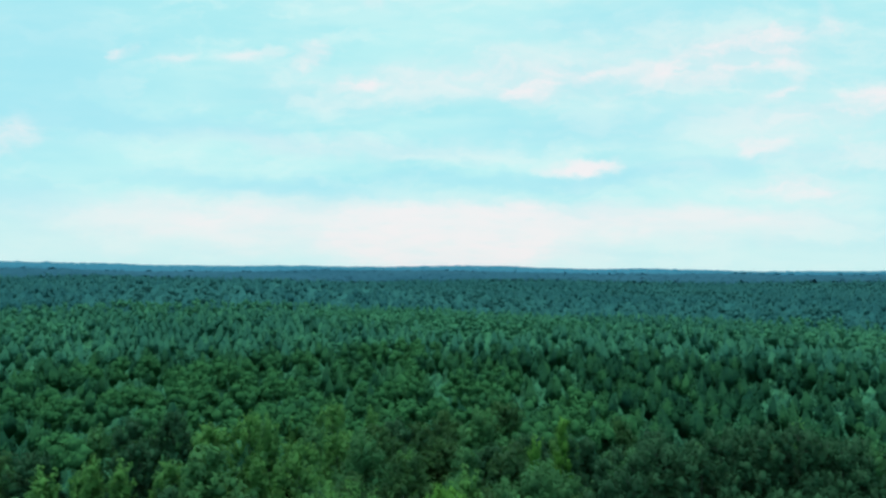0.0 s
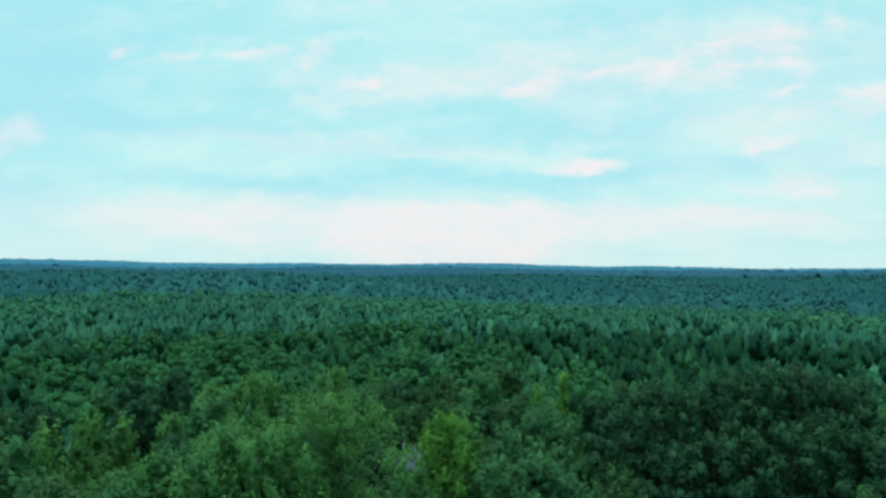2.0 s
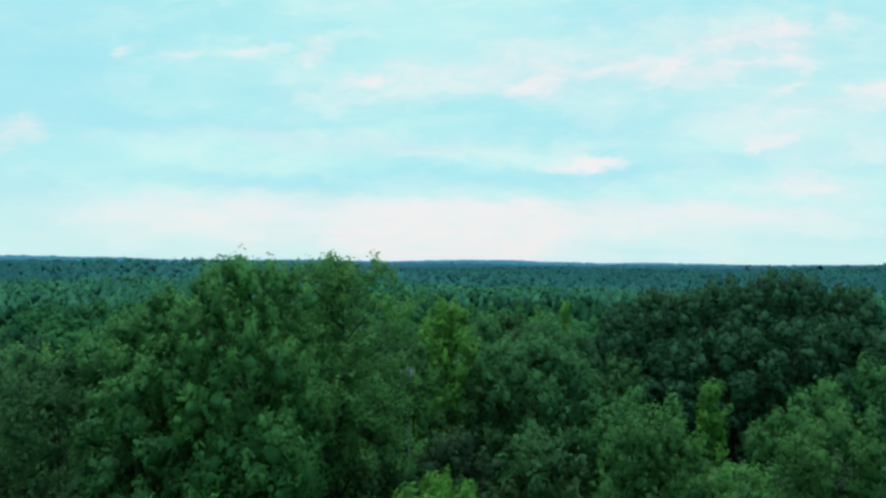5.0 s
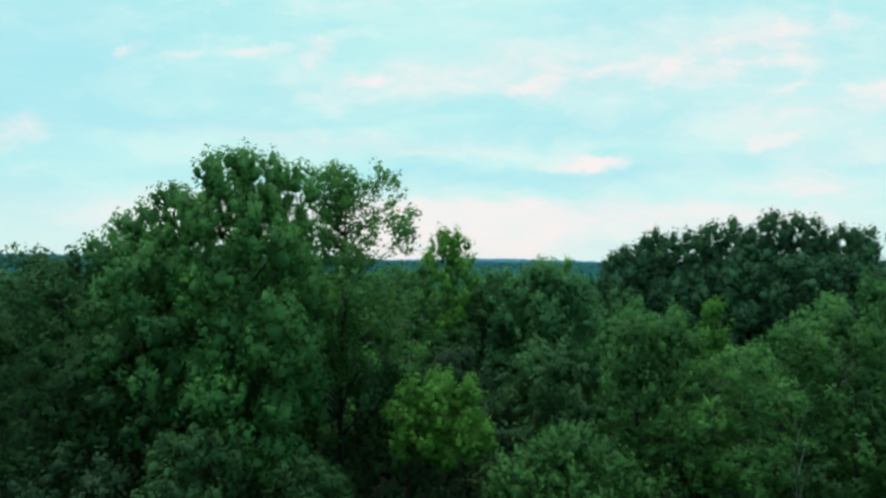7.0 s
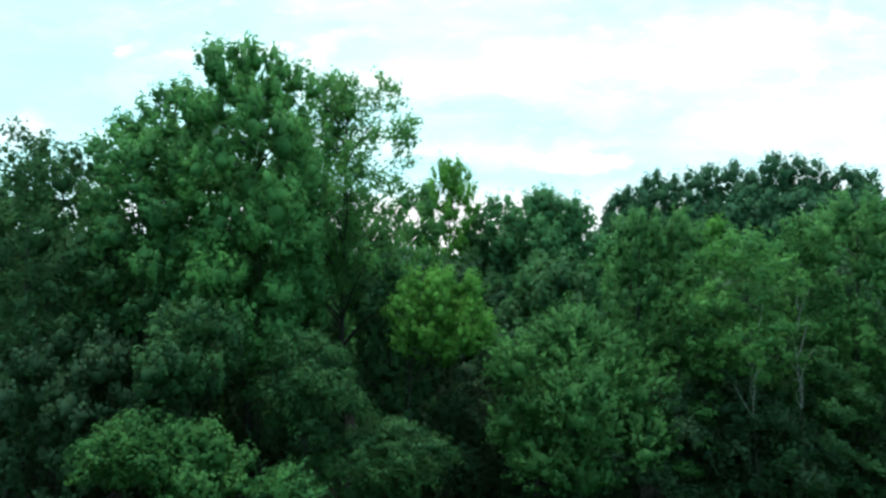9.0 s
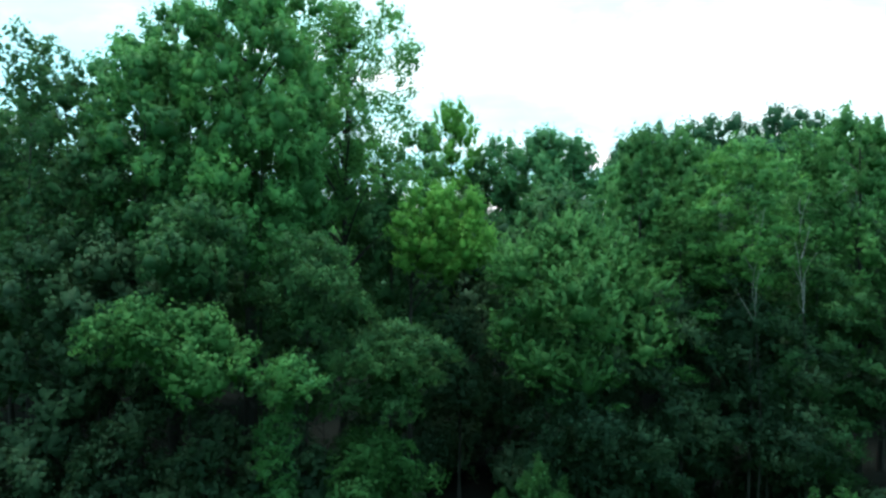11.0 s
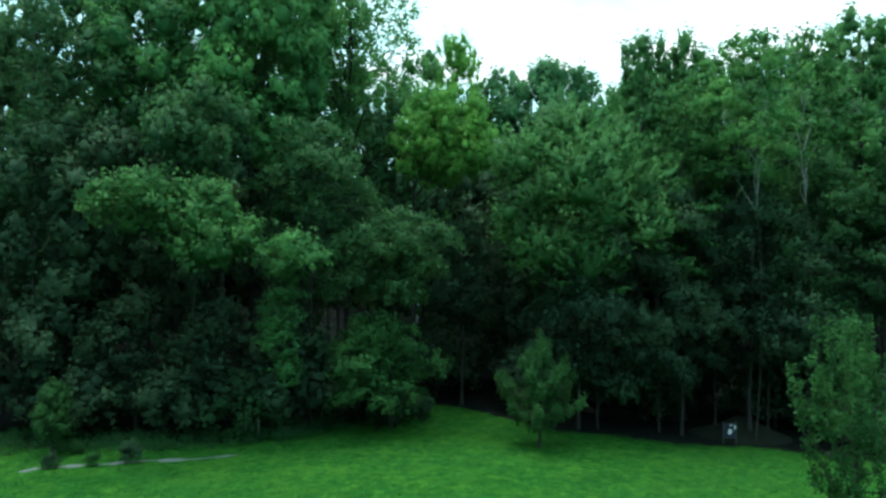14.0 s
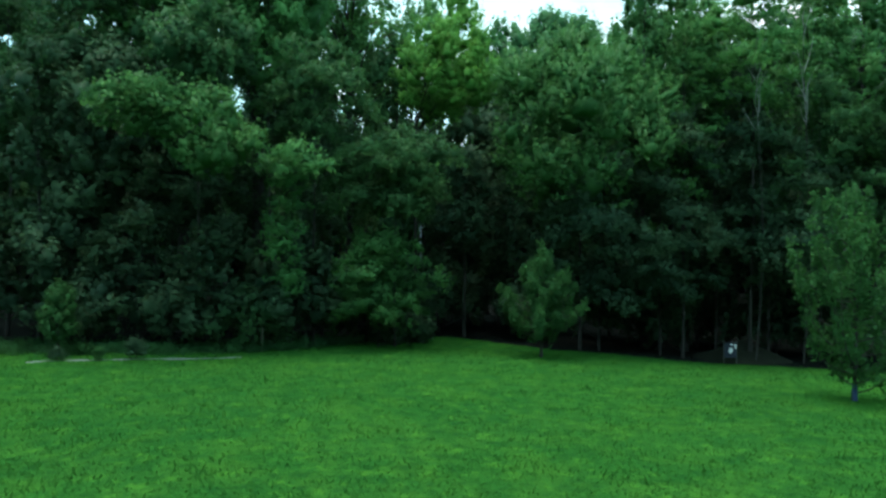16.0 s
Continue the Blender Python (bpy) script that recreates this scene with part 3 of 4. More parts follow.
# ---- middle woods: thousands of crowns joined ----
def joined_woods(name, label, r0, r1, spacing, mat, seed, sprays, leaf, core, broad_share=0.0, half=0.655, sub=7, tufts=9, tall=1.0):
    """Slim pines, with rounder broadleaf crowns in patches."""
    rng = np.random.default_rng(seed)
    n = int(half * (r1 * r1 - r0 * r0) / spacing ** 2)
    R = np.sqrt(rng.uniform(r0 * r0, r1 * r1, n))
    A = rng.uniform(-half, half, n)
    X, Y = np.sin(A) * R, np.cos(A) * R
    patch = np.sin(X / 41 + 1.0 + Y / 90) * np.sin(Y / 67 - X / 140) + 0.4 * np.sin(X / 13) * np.sin(Y / 17) + 0.25 * rng.normal(0, 1, n)
    broad = patch > np.quantile(patch, 1 - broad_share)
    parts_v, quads, tris, tints, norms, start = [], [], [], [], [], 0
    sky = np.array([0, 0, 0.2])
    for wide in (False, True):
        pick = np.where(broad == wide)[0]
        if wide:
            pick = pick[rng.random(len(pick)) < 0.5]
        m = len(pick)
        k = spacing / 4.0
        H = tall * rng.uniform(15.5, 19.5, m) if wide else tall * rng.uniform(13.8, 18.6, m)
        rad = rng.uniform(2.0, 3.6, m) * k if wide else rng.uniform(1.1, 2.2, m) * k
        deep = rad * 1.15 if wide else rad * 1.9
        tone = np.clip((0.72 if wide else 0.38) + 0.34 * patch[pick] + rng.normal(0, 0.22, m), 0, 1)
        gz_ = land(X[pick], Y[pick])
        mid = np.stack([X[pick], Y[pick], gz_ + H - deep], 1)
        s = 2 if wide else sprays
        t = np.clip(1 - ((np.arange(s)[None] + rng.uniform(0, 1, (m, s))) / s) ** 0.9, 0, 1)
        prof = np.sqrt(np.clip(1 - t ** 2.4, 0, 1)) if wide else np.interp(t, [0, 0.3, 0.7, 1], [1.0, 0.92, 0.58, 0.10])
        ang = rng.uniform(0, 2 * np.pi, (m, s))
        lump = 1 + 0.22 * np.sin(3 * ang + rng.uniform(0, 6, (m, 1))) * np.sin(5 * t + rng.uniform(0, 6, (m, 1)))
        rr = rad[:, None] * prof * lump * rng.uniform(0.8, 1.05, (m, s))
        c = mid[:, None] + np.stack([np.cos(ang) * rr, np.sin(ang) * rr, (t - 0.12) * deep[:, None]], -1)
        o = np.stack([np.cos(ang), np.sin(ang), np.where(t > 0.7, 1.6, 0.7)], -1)
        v, f = leaf_quads(rng, c.reshape(-1, 3), unit(o.reshape(-1, 3)), 1, 0.15, leaf, 0.8, 0.5, 0.4, 1.0, 0.3)
        parts_v.append(v), quads.append(f[:, ::-1] + start), tints.append(np.repeat(np.repeat(tone, s), 4))
        norms.append(np.repeat(unit(o.reshape(-1, 3) + sky), 4, 0))
        start += len(v)
        bv, bf = BALL[core]
        if wide:
            a2 = rng.uniform(0, 2 * np.pi, (m, sub))
            r2 = rad[:, None] * np.where(np.arange(sub) < 2, 0.1, 0.55) * rng.uniform(0.8, 1.1, (m, sub))
            at = mid[:, None] + np.stack([np.cos(a2) * r2, np.sin(a2) * r2, deep[:, None] * np.where(np.arange(sub) < 2, 0.42, rng.uniform(-0.3, 0.25, (m, sub)))], -1)
            size = (rad[:, None] * rng.uniform(0.28, 0.50, (m, sub))).ravel()
            v, f = lumps(rng, at.reshape(-1, 3), size * 0.72, core, 0.2, 1.0)
            parts_v.append(v), tris.append(f + start)
            norms.append(unit(unit(v - np.repeat(at.reshape(-1, 3), len(bv), 0)) + sky))
            # lower tint on the lumps: shade between the tufts, put into the colour
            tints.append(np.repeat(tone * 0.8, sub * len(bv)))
            start += len(v)
            d = unit(rng.normal(0, 1, (m * sub, tufts, 3)) + np.array([0, 0, 0.7]))
            v, f = leaf_quads(rng, (at.reshape(-1, 1, 3) + d * size[:, None, None] * rng.uniform(0.75, 1.1, (m * sub, tufts, 1))).reshape(-1, 3), d.reshape(-1, 3), 1, 0.15, leaf, 0.8, 0.3, 0.2, 1.0, 0.35)
            parts_v.append(v), quads.append(f[:, ::-1] + start)
            norms.append(np.repeat(unit(d.reshape(-1, 3) + sky), 4, 0))
            tints.append(np.repeat(tone, sub * tufts * 4))
            start += len(v)
            continue
        shape = bv[None] * (1 + rng.normal(0, 0.15, (m, len(bv), 1)))
        shape[:, :, :2] *= (0.95 - 0.5 * np.clip(bv[None, :, 2:3], -0.3, 1))
        v = mid[:, None] + shape * np.stack([rad * 0.66, rad * 0.66, deep * 0.85], 1)[:, None]
        parts_v.append(v.reshape(-1, 3)), tris.append((bf[None] + (np.arange(m) * len(bv))[:, None, None]).reshape(-1, 3) + start)
        norms.append(unit(unit((v - mid[:, None]).reshape(-1, 3)) + sky))
        # core tinted below its sprays to paint the crown's inner shade
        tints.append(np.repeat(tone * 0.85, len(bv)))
        start += m * len(bv)
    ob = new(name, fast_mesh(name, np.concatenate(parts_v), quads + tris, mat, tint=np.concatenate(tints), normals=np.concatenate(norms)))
    return tagged(ob, label, "woods", kind="stuff")


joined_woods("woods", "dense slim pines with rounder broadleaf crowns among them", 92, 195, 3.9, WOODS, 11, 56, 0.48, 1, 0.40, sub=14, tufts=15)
joined_woods("woods", "close-set pines and broadleaf trees stretching away", 190, 445, 4.7, HAZED_MID, 13, 22, 0.75, 1, 0.30, sub=5, tufts=8)
joined_woods("far_woods", "mixed green woods stretching to the hills", 405, 990, 7.2, HAZED_FARTHER, 12, 7, 1.4, 1, 0.25, sub=3, tufts=3, tall=0.93)


# unseen woods, added at the sides and behind to block low sky light
def clearing_woods():
    rng = np.random.default_rng(21)
    spots = []
    while len(spots) < 130:
        x, y = rng.uniform(-70, 70), rng.uniform(-64, 20)
        if (y < -27 or abs(x) > 36) and not (y > 0.9 * abs(x) - 6) and all((x - u) ** 2 + (y - v) ** 2 > 14 for u, v in spots):
            spots.append((x, y))
    xy = np.array(spots)
    n, sub = len(xy), 20
    h, rad = rng.uniform(15, 19.5, n), rng.uniform(2.4, 3.4, n)
    t = (np.arange(sub)[None] + rng.uniform(0, 1, (n, sub))) / sub
    a = rng.uniform(0, 2 * np.pi, (n, sub))
    r = rad[:, None] * np.sqrt(np.clip(1 - np.abs(t - 0.4) ** 2 * 2.4, 0, 1)) * 0.65
    at = np.stack([xy[:, :1] + np.cos(a) * r, xy[:, 1:] + np.sin(a) * r, land(xy[:, 0], xy[:, 1])[:, None] + 1.2 + t * (h[:, None] - 2.4)], -1).reshape(-1, 3)
    size = np.repeat(rad, sub) * rng.uniform(0.36, 0.52, n * sub)
    v1, f1 = lumps(rng, at, size, 1, 0.16, 0.95)
    d = unit(rng.normal(0, 1, (n * sub, 9, 3)) + np.array([0, 0, 0.3]))
    v2, f2 = leaf_quads(rng, (at[:, None] + d * size[:, None, None] * rng.uniform(0.8, 1.25, (n * sub, 9, 1))).reshape(-1, 3), d.reshape(-1, 3), 1, 0.1, 0.85, 0.8, 0.5, 0.4)
    tone = np.repeat(np.clip(rng.normal(0.45, 0.18, n), 0, 1), sub)
    me = fast_mesh("clearing_woods", np.concatenate([v1, v2]), [f1, f2 + len(v1)], WOODS, tint=np.concatenate([np.repeat(tone, 12), np.repeat(tone, 36)]))
    return tagged(new("clearing_woods", me), "green woods that ring the lawn", "woods", kind="stuff")


clearing_woods()

# ---- trees of the wood's edge, the nearest singly ----
EDGE, BEHIND = "trees at the edge of the wood", "trees behind the wood's edge"
NEAR = [
    # trees in deep leaf carry the understorey's shade in their colour
    # label, x, y, top, crown base, radius, form, colour, species, boughs, detail
    ("tallest broadleaf tree with a domed green crown", -9.4, 30.6, 25.7, 12.5, 4.2, "crest", "light", "upright", 66, 1.08),
    ("tall thin-leaved tree with sky showing through", -6.0, 35.6, 25.8, 13.0, 5.0, "airy", "bright", "airy", 155, 1.0),
    ("broadleaf tree with a stepped green crown", -13.3, 31.6, 24.3, 12.5, 3.1, "crest", "light", "billow", 36, 1.08),
    ("broadleaf tree with a stepped green crown", -15.9, 32.3, 22.9, 12.0, 2.7, "crest", "light", "billow", 34, 1.08),
    ("broadleaf tree filling the gap between taller crowns", -7.7, 33.4, 23.2, 12.0, 2.3, "tall", "light", "billow", 30, 1.0),
    ("broadleaf tree with a leaning billowed crown", -13.6, 28.9, 21.4, 12.0, 2.7, "full", "light", "billow", 20, 0.95),
    ("broadleaf tree with hanging masses of leaves", -8.3, 28.4, 18.8, 11.0, 2.9, "full", "light", "billow", 18, 0.95),
    ("green tree with leafy boughs down its trunk", -15.2, 28.0, 17.6, 10.0, 2.4, "full", "green", "billow", 18, 1.0),
    ("green tree with leafy boughs down its trunk", -19.4, 27.4, 17.8, 8.0, 2.5, "full", "green", "billow", 18, 1.05),
    ("slim green broadleaf tree with an open top", -16.9, 25.8, 20.9, 9.0, 2.3, "tall", "green", "airy", 40, 1.0),
    ("green broadleaf tree with an uneven crown", -18.7, 31.0, 21.0, 9.0, 3.4, "tall", "green", "billow", 22, 1.1),
    ("slender tree with a pointed light green crown", 0.2, 45.8, 22.9, 9.0, 2.8, "tall", "yellow", "upright", 52, 1.0),
    ("green tree with a rounded top", 2.3, 44.2, 18.9, 8.0, 2.4, "full", "green", "billow", 18, 1.2),
    ("green tree with a rounded top", 12.6, 46.5, 18.6, 8.0, 2.8, "full", "green", "billow", 18, 1.2),
    ("round-topped grey-green broadleaf tree", 6.5, 43.8, 20.4, 7.0, 4.3, "dome", "grey", "billow", 46, 1.15),
    ("round-topped grey-green broadleaf tree", 3.7, 44.8, 20.0, 8.0, 2.6, "crest", "grey", "billow", 32, 1.15),
    ("round-topped grey-green broadleaf tree", 8.5, 42.4, 19.7, 7.0, 2.7, "dome", "grey", "billow", 30, 1.15),
    ("wide round grey-green tree among darker pines", 9.2, 58.5, 20.3, 8.0, 6.1, "dome", "grey", "billow", 40, 1.3),
    ("slender yellow-green tree with a pointed top", 9.6, 66.0, 21.0, 9.0, 1.5, "spire", "yellow", "upright", 16, 1.3),
    ("slender yellow-green tree with a pointed top", 13.9, 74.0, 21.0, 9.0, 1.7, "spire", "yellow", "upright", 16, 1.3),
    ("twin-topped green tree with upright sprays", 9.4, 31.2, 18.0, 8.0, 1.8, "tall", "leafy", "upright", 32, 1.0),
    ("twin-topped green tree with upright sprays", 11.4, 31.4, 18.1, 8.0, 1.7, "tall", "leafy", "upright", 32, 1.0),
    ("light green tree with many upright shoots", 10.8, 37.0, 18.3, 7.0, 2.7, "tall", "light", "upright", 30, 1.05),
    ("light green tree with many upright shoots", 13.4, 37.4, 18.0, 7.0, 2.0, "spire", "light", "upright", 20, 1.05),
    ("light green tree with a pointed top", 16.6, 39.8, 18.3, 7.0, 2.0, "spire", "yellow", "upright", 20, 1.1),
    ("vine-hung tree with feathery light green top", 13.0, 27.9, 16.8, 10.5, 2.5, "full", "bright", "layers", 26, 0.9),
    ("column of vine hanging in loose green sprays", 10.1, 28.0, 14.4, 6.5, 1.5, "tall", "leafy", "layers", 22, 0.9),
    ("green tree with tall upright sprays", 20.6, 38.2, 17.4, 6.0, 2.5, "tall", "light", "upright", 20, 1.1),
    ("green tree with tall upright sprays", 23.1, 38.6, 18.7, 6.0, 2.6, "tall", "light", "upright", 22, 1.1),
    ("green tree with tall upright sprays", 26.0, 39.0, 19.8, 6.0, 2.9, "tall", "light", "upright", 24, 1.1),
    ("slender green tree beside bare pale stems", 19.0, 30.2, 18.7, 8.0, 2.7, "tall", "leafy", "upright", 36, 1.0),
    ("feathery green tree beside bare pale stems", 16.6, 29.8, 17.6, 8.0, 2.4, "tall", "leafy", "airy", 44, 1.0),
    ("yellow-green rounded tree between darker ones", -1.9, 32.6, 15.2, 10.8, 2.5, "crest", "yellow", "billow", 32, 0.85, 1.6, -1.4),
    ("broad bushy tree with spiky leafy shoots", 5.5, 27.3, 13.5, 6.4, 3.9, "dome", "leafy", "shoots", 30, 1.0),
    # added tree: its dark leaves stand in for the bushy tree's shaded underside
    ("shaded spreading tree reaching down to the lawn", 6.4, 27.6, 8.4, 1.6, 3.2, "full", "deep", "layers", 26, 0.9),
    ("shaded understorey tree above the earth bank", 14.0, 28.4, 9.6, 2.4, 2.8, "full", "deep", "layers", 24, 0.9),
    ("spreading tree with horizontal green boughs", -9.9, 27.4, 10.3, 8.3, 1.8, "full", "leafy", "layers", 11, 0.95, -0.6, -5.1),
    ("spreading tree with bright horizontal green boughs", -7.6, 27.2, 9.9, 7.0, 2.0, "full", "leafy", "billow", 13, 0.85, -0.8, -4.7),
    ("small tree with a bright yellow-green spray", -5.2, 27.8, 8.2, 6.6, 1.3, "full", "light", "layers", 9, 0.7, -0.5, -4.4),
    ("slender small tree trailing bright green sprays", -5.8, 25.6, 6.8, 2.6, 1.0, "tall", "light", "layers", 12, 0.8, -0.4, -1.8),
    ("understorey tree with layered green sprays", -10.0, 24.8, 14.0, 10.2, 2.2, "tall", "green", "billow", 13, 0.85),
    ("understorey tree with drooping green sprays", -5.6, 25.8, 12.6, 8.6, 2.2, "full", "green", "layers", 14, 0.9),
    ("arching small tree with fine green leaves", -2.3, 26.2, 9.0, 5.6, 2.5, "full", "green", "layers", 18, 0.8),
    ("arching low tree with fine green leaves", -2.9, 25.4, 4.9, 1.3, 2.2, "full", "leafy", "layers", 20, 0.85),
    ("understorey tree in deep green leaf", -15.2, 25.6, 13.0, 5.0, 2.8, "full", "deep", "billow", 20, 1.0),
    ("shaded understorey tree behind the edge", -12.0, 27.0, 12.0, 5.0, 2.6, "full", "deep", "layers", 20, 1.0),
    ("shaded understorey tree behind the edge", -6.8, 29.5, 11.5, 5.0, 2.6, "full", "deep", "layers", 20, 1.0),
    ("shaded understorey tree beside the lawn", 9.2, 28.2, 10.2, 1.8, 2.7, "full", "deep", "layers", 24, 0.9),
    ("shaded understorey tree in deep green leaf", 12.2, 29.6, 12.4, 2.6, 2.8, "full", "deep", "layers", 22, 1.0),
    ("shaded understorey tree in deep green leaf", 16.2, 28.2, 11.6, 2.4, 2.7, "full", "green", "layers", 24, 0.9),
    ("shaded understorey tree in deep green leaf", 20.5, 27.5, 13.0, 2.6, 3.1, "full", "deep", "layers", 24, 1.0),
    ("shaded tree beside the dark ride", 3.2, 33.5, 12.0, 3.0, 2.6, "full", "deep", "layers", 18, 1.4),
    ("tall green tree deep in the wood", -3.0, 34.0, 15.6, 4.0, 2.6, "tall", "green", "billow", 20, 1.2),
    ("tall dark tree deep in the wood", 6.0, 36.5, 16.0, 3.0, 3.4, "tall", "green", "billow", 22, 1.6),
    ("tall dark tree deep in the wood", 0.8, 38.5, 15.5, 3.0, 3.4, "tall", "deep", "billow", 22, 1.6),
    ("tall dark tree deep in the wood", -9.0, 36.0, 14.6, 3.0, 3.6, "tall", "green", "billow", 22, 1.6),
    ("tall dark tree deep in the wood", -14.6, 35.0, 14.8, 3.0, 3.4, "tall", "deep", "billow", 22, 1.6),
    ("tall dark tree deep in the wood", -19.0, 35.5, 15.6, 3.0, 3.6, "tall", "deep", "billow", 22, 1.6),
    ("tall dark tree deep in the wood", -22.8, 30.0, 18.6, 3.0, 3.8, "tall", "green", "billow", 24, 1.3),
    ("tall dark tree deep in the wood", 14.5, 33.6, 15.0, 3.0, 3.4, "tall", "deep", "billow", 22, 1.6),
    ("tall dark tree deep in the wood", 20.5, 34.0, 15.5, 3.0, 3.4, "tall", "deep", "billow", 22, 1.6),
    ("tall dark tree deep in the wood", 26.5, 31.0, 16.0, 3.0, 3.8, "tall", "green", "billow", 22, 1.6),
    # added dark tree that fills the ride, where only black shade shows
    ("small shaded tree beside the dark ride", 0.6, 32.0, 9.0, 4.2, 1.9, "full", "deep", "layers", 14, 1.0),
    ("tall green tree behind the wood's edge", -5.5, 41.0, 19.3, 6.0, 3.2, "tall", "green", "billow", 20, 1.3),
    ("tall green tree behind the wood's edge", -1.9, 41.5, 20.4, 6.0, 2.6, "tall", "leafy", "billow", 22, 1.2),
    ("tall dark tree deep in the wood", -25.0, 36.5, 19.8, 4.0, 3.8, "tall", "green", "billow", 22, 1.6),
]
for k, (label, x, y, h, cb, rad, form, colour, species, boughs, detail, *over) in enumerate(NEAR):
    make_tree("broadleaf_tree", label, x, y, gz(x, y), h - gz(x, y), cb - gz(x, y), rad, form, colour, species, 100 + k, boughs, detail,
              girth=h * (0.0040 if y < 30 else 0.0135 if h > 23 and y < 33 else 0.0085), group=EDGE, wild=0.3 if h > 14 else 0.7, over=over or (0, 0))

# young trees and shrubs on and along the lawn
def make_shoot_tree(label, x, y, height, base, radius, colour, seed, shoots, leaf, lift=1.0, guard=False):
    """A young tree: limbs bend up into leafy shoots that stand clear of the crown."""
    rng = np.random.default_rng(seed)
    root = new("young_tree")
    root.location = (x, y, gz(x, y))
    tagged(root, label, "tree")
    zs = np.linspace(-0.2, height * 0.95, 9)
    line = np.stack([0.03 * np.sin(zs * 1.7), 0.03 * np.cos(zs * 1.3), zs], 1)
    v, f = tube(line, np.interp(zs, [-0.2, 0.1, height], [0.08, 0.055, 0.012]), 10)
    part("trunk", fast_mesh("trunk", v, f, BARK, smooth=True), root)
    if guard:
        gzs = np.linspace(0.0, 0.42, 5)
        v, f = tube(np.stack([0.0 * gzs, 0.0 * gzs, gzs], 1), np.array([0.068, 0.064, 0.060, 0.059, 0.061]), 12)
        part("trunk_guard", fast_mesh("trunk_guard", v, f, BLUE_PLASTIC, smooth=True), root, "faded blue plastic trunk guard")
    cs, outs = [], []
    for k in range(shoots):
        t = (k + rng.random()) / shoots
        a = k * 2.39996 + rng.uniform(-0.4, 0.4)
        z0 = base + (height - base) * 0.78 * t
        reach = radius * PROFILE["young"](t * 0.92) * rng.uniform(0.35, 1.3)
        rise = (height - base) * rng.uniform(0.18, 0.52) + 0.10 * radius
        p0 = np.array([0, 0, z0 - 0.15 * reach])
        p2 = np.array([np.cos(a) * reach, np.sin(a) * reach, min(z0 + rise * 0.75 * lift, height)])
        p1 = np.array([np.cos(a) * reach * 0.9, np.sin(a) * reach * 0.9, z0 - 0.05])
        ts = np.linspace(0, 1, 8)[:, None]
        pts = (1 - ts) ** 2 * p0 + 2 * ts * (1 - ts) * p1 + ts ** 2 * p2
        v, f = tube(pts, np.linspace(0.022, 0.005, 8), 5)
        part("limb", fast_mesh("limb", v, f, BARK, smooth=True), root)
        m = int(7 + 8 * reach)
        tt = rng.uniform(0.06, 1.0, (m, 1)) ** 0.75
        pos = (1 - tt) ** 2 * p0 + 2 * tt * (1 - tt) * p1 + tt ** 2 * p2
        cs.append(pos + rng.normal(0, 0.10, pos.shape) * (1.25 - tt))
        outs.append(np.tile([np.cos(a), np.sin(a), 0.2], (m, 1)))
    lead = np.array([[0, 0, height * q] for q in np.linspace(0.7, 1.0, 10)])
    cs.append(lead), outs.append(unit(rng.normal(0, 1, lead.shape)))
    v, f = leaf_quads(rng, np.concatenate(cs), np.concatenate(outs), 17, 0.060, leaf, 0.5, 0.35, -0.35, 1.3, 0.6)
    part("crown", fast_mesh("crown", v, f, LEAF[colour], tint=np.repeat(rng.random(len(v) // 68), 68)), root)
    return root


make_shoot_tree("young broadleaf tree with a rounded cone crown on the lawn", 3.4, 23.9, 4.25, 0.80, 1.65, "young", 301, 58, 0.105, lift=0.45)
make_shoot_tree("young tree with upright green shoots and a trunk guard", 10.2, 16.2, 5.3, 0.35, 1.8, "young", 302, 38, 0.12, lift=1.2, guard=True)
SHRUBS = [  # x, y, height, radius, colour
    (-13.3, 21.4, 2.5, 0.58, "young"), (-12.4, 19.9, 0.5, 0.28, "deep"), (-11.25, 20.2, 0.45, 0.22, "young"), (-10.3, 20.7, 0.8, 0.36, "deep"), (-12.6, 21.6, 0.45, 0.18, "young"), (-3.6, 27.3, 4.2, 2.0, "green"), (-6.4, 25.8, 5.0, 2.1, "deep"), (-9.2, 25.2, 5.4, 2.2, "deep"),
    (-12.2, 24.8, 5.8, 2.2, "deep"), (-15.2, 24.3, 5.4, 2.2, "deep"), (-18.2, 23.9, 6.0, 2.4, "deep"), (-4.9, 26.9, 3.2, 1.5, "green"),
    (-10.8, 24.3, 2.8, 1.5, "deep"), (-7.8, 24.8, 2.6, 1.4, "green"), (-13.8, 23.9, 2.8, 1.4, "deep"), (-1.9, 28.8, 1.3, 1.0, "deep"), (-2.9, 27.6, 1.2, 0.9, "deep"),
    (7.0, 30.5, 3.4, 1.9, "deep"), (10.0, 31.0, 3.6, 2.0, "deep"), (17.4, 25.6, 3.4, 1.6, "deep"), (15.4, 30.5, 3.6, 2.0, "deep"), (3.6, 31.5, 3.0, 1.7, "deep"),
    # dark shrubs added to fill black shade in the ride and behind the edge
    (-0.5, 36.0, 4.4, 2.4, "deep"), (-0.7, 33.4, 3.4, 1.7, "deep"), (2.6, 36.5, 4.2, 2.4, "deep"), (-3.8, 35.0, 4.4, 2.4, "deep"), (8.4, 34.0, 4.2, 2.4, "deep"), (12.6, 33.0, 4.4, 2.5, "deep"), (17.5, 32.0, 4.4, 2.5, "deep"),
]
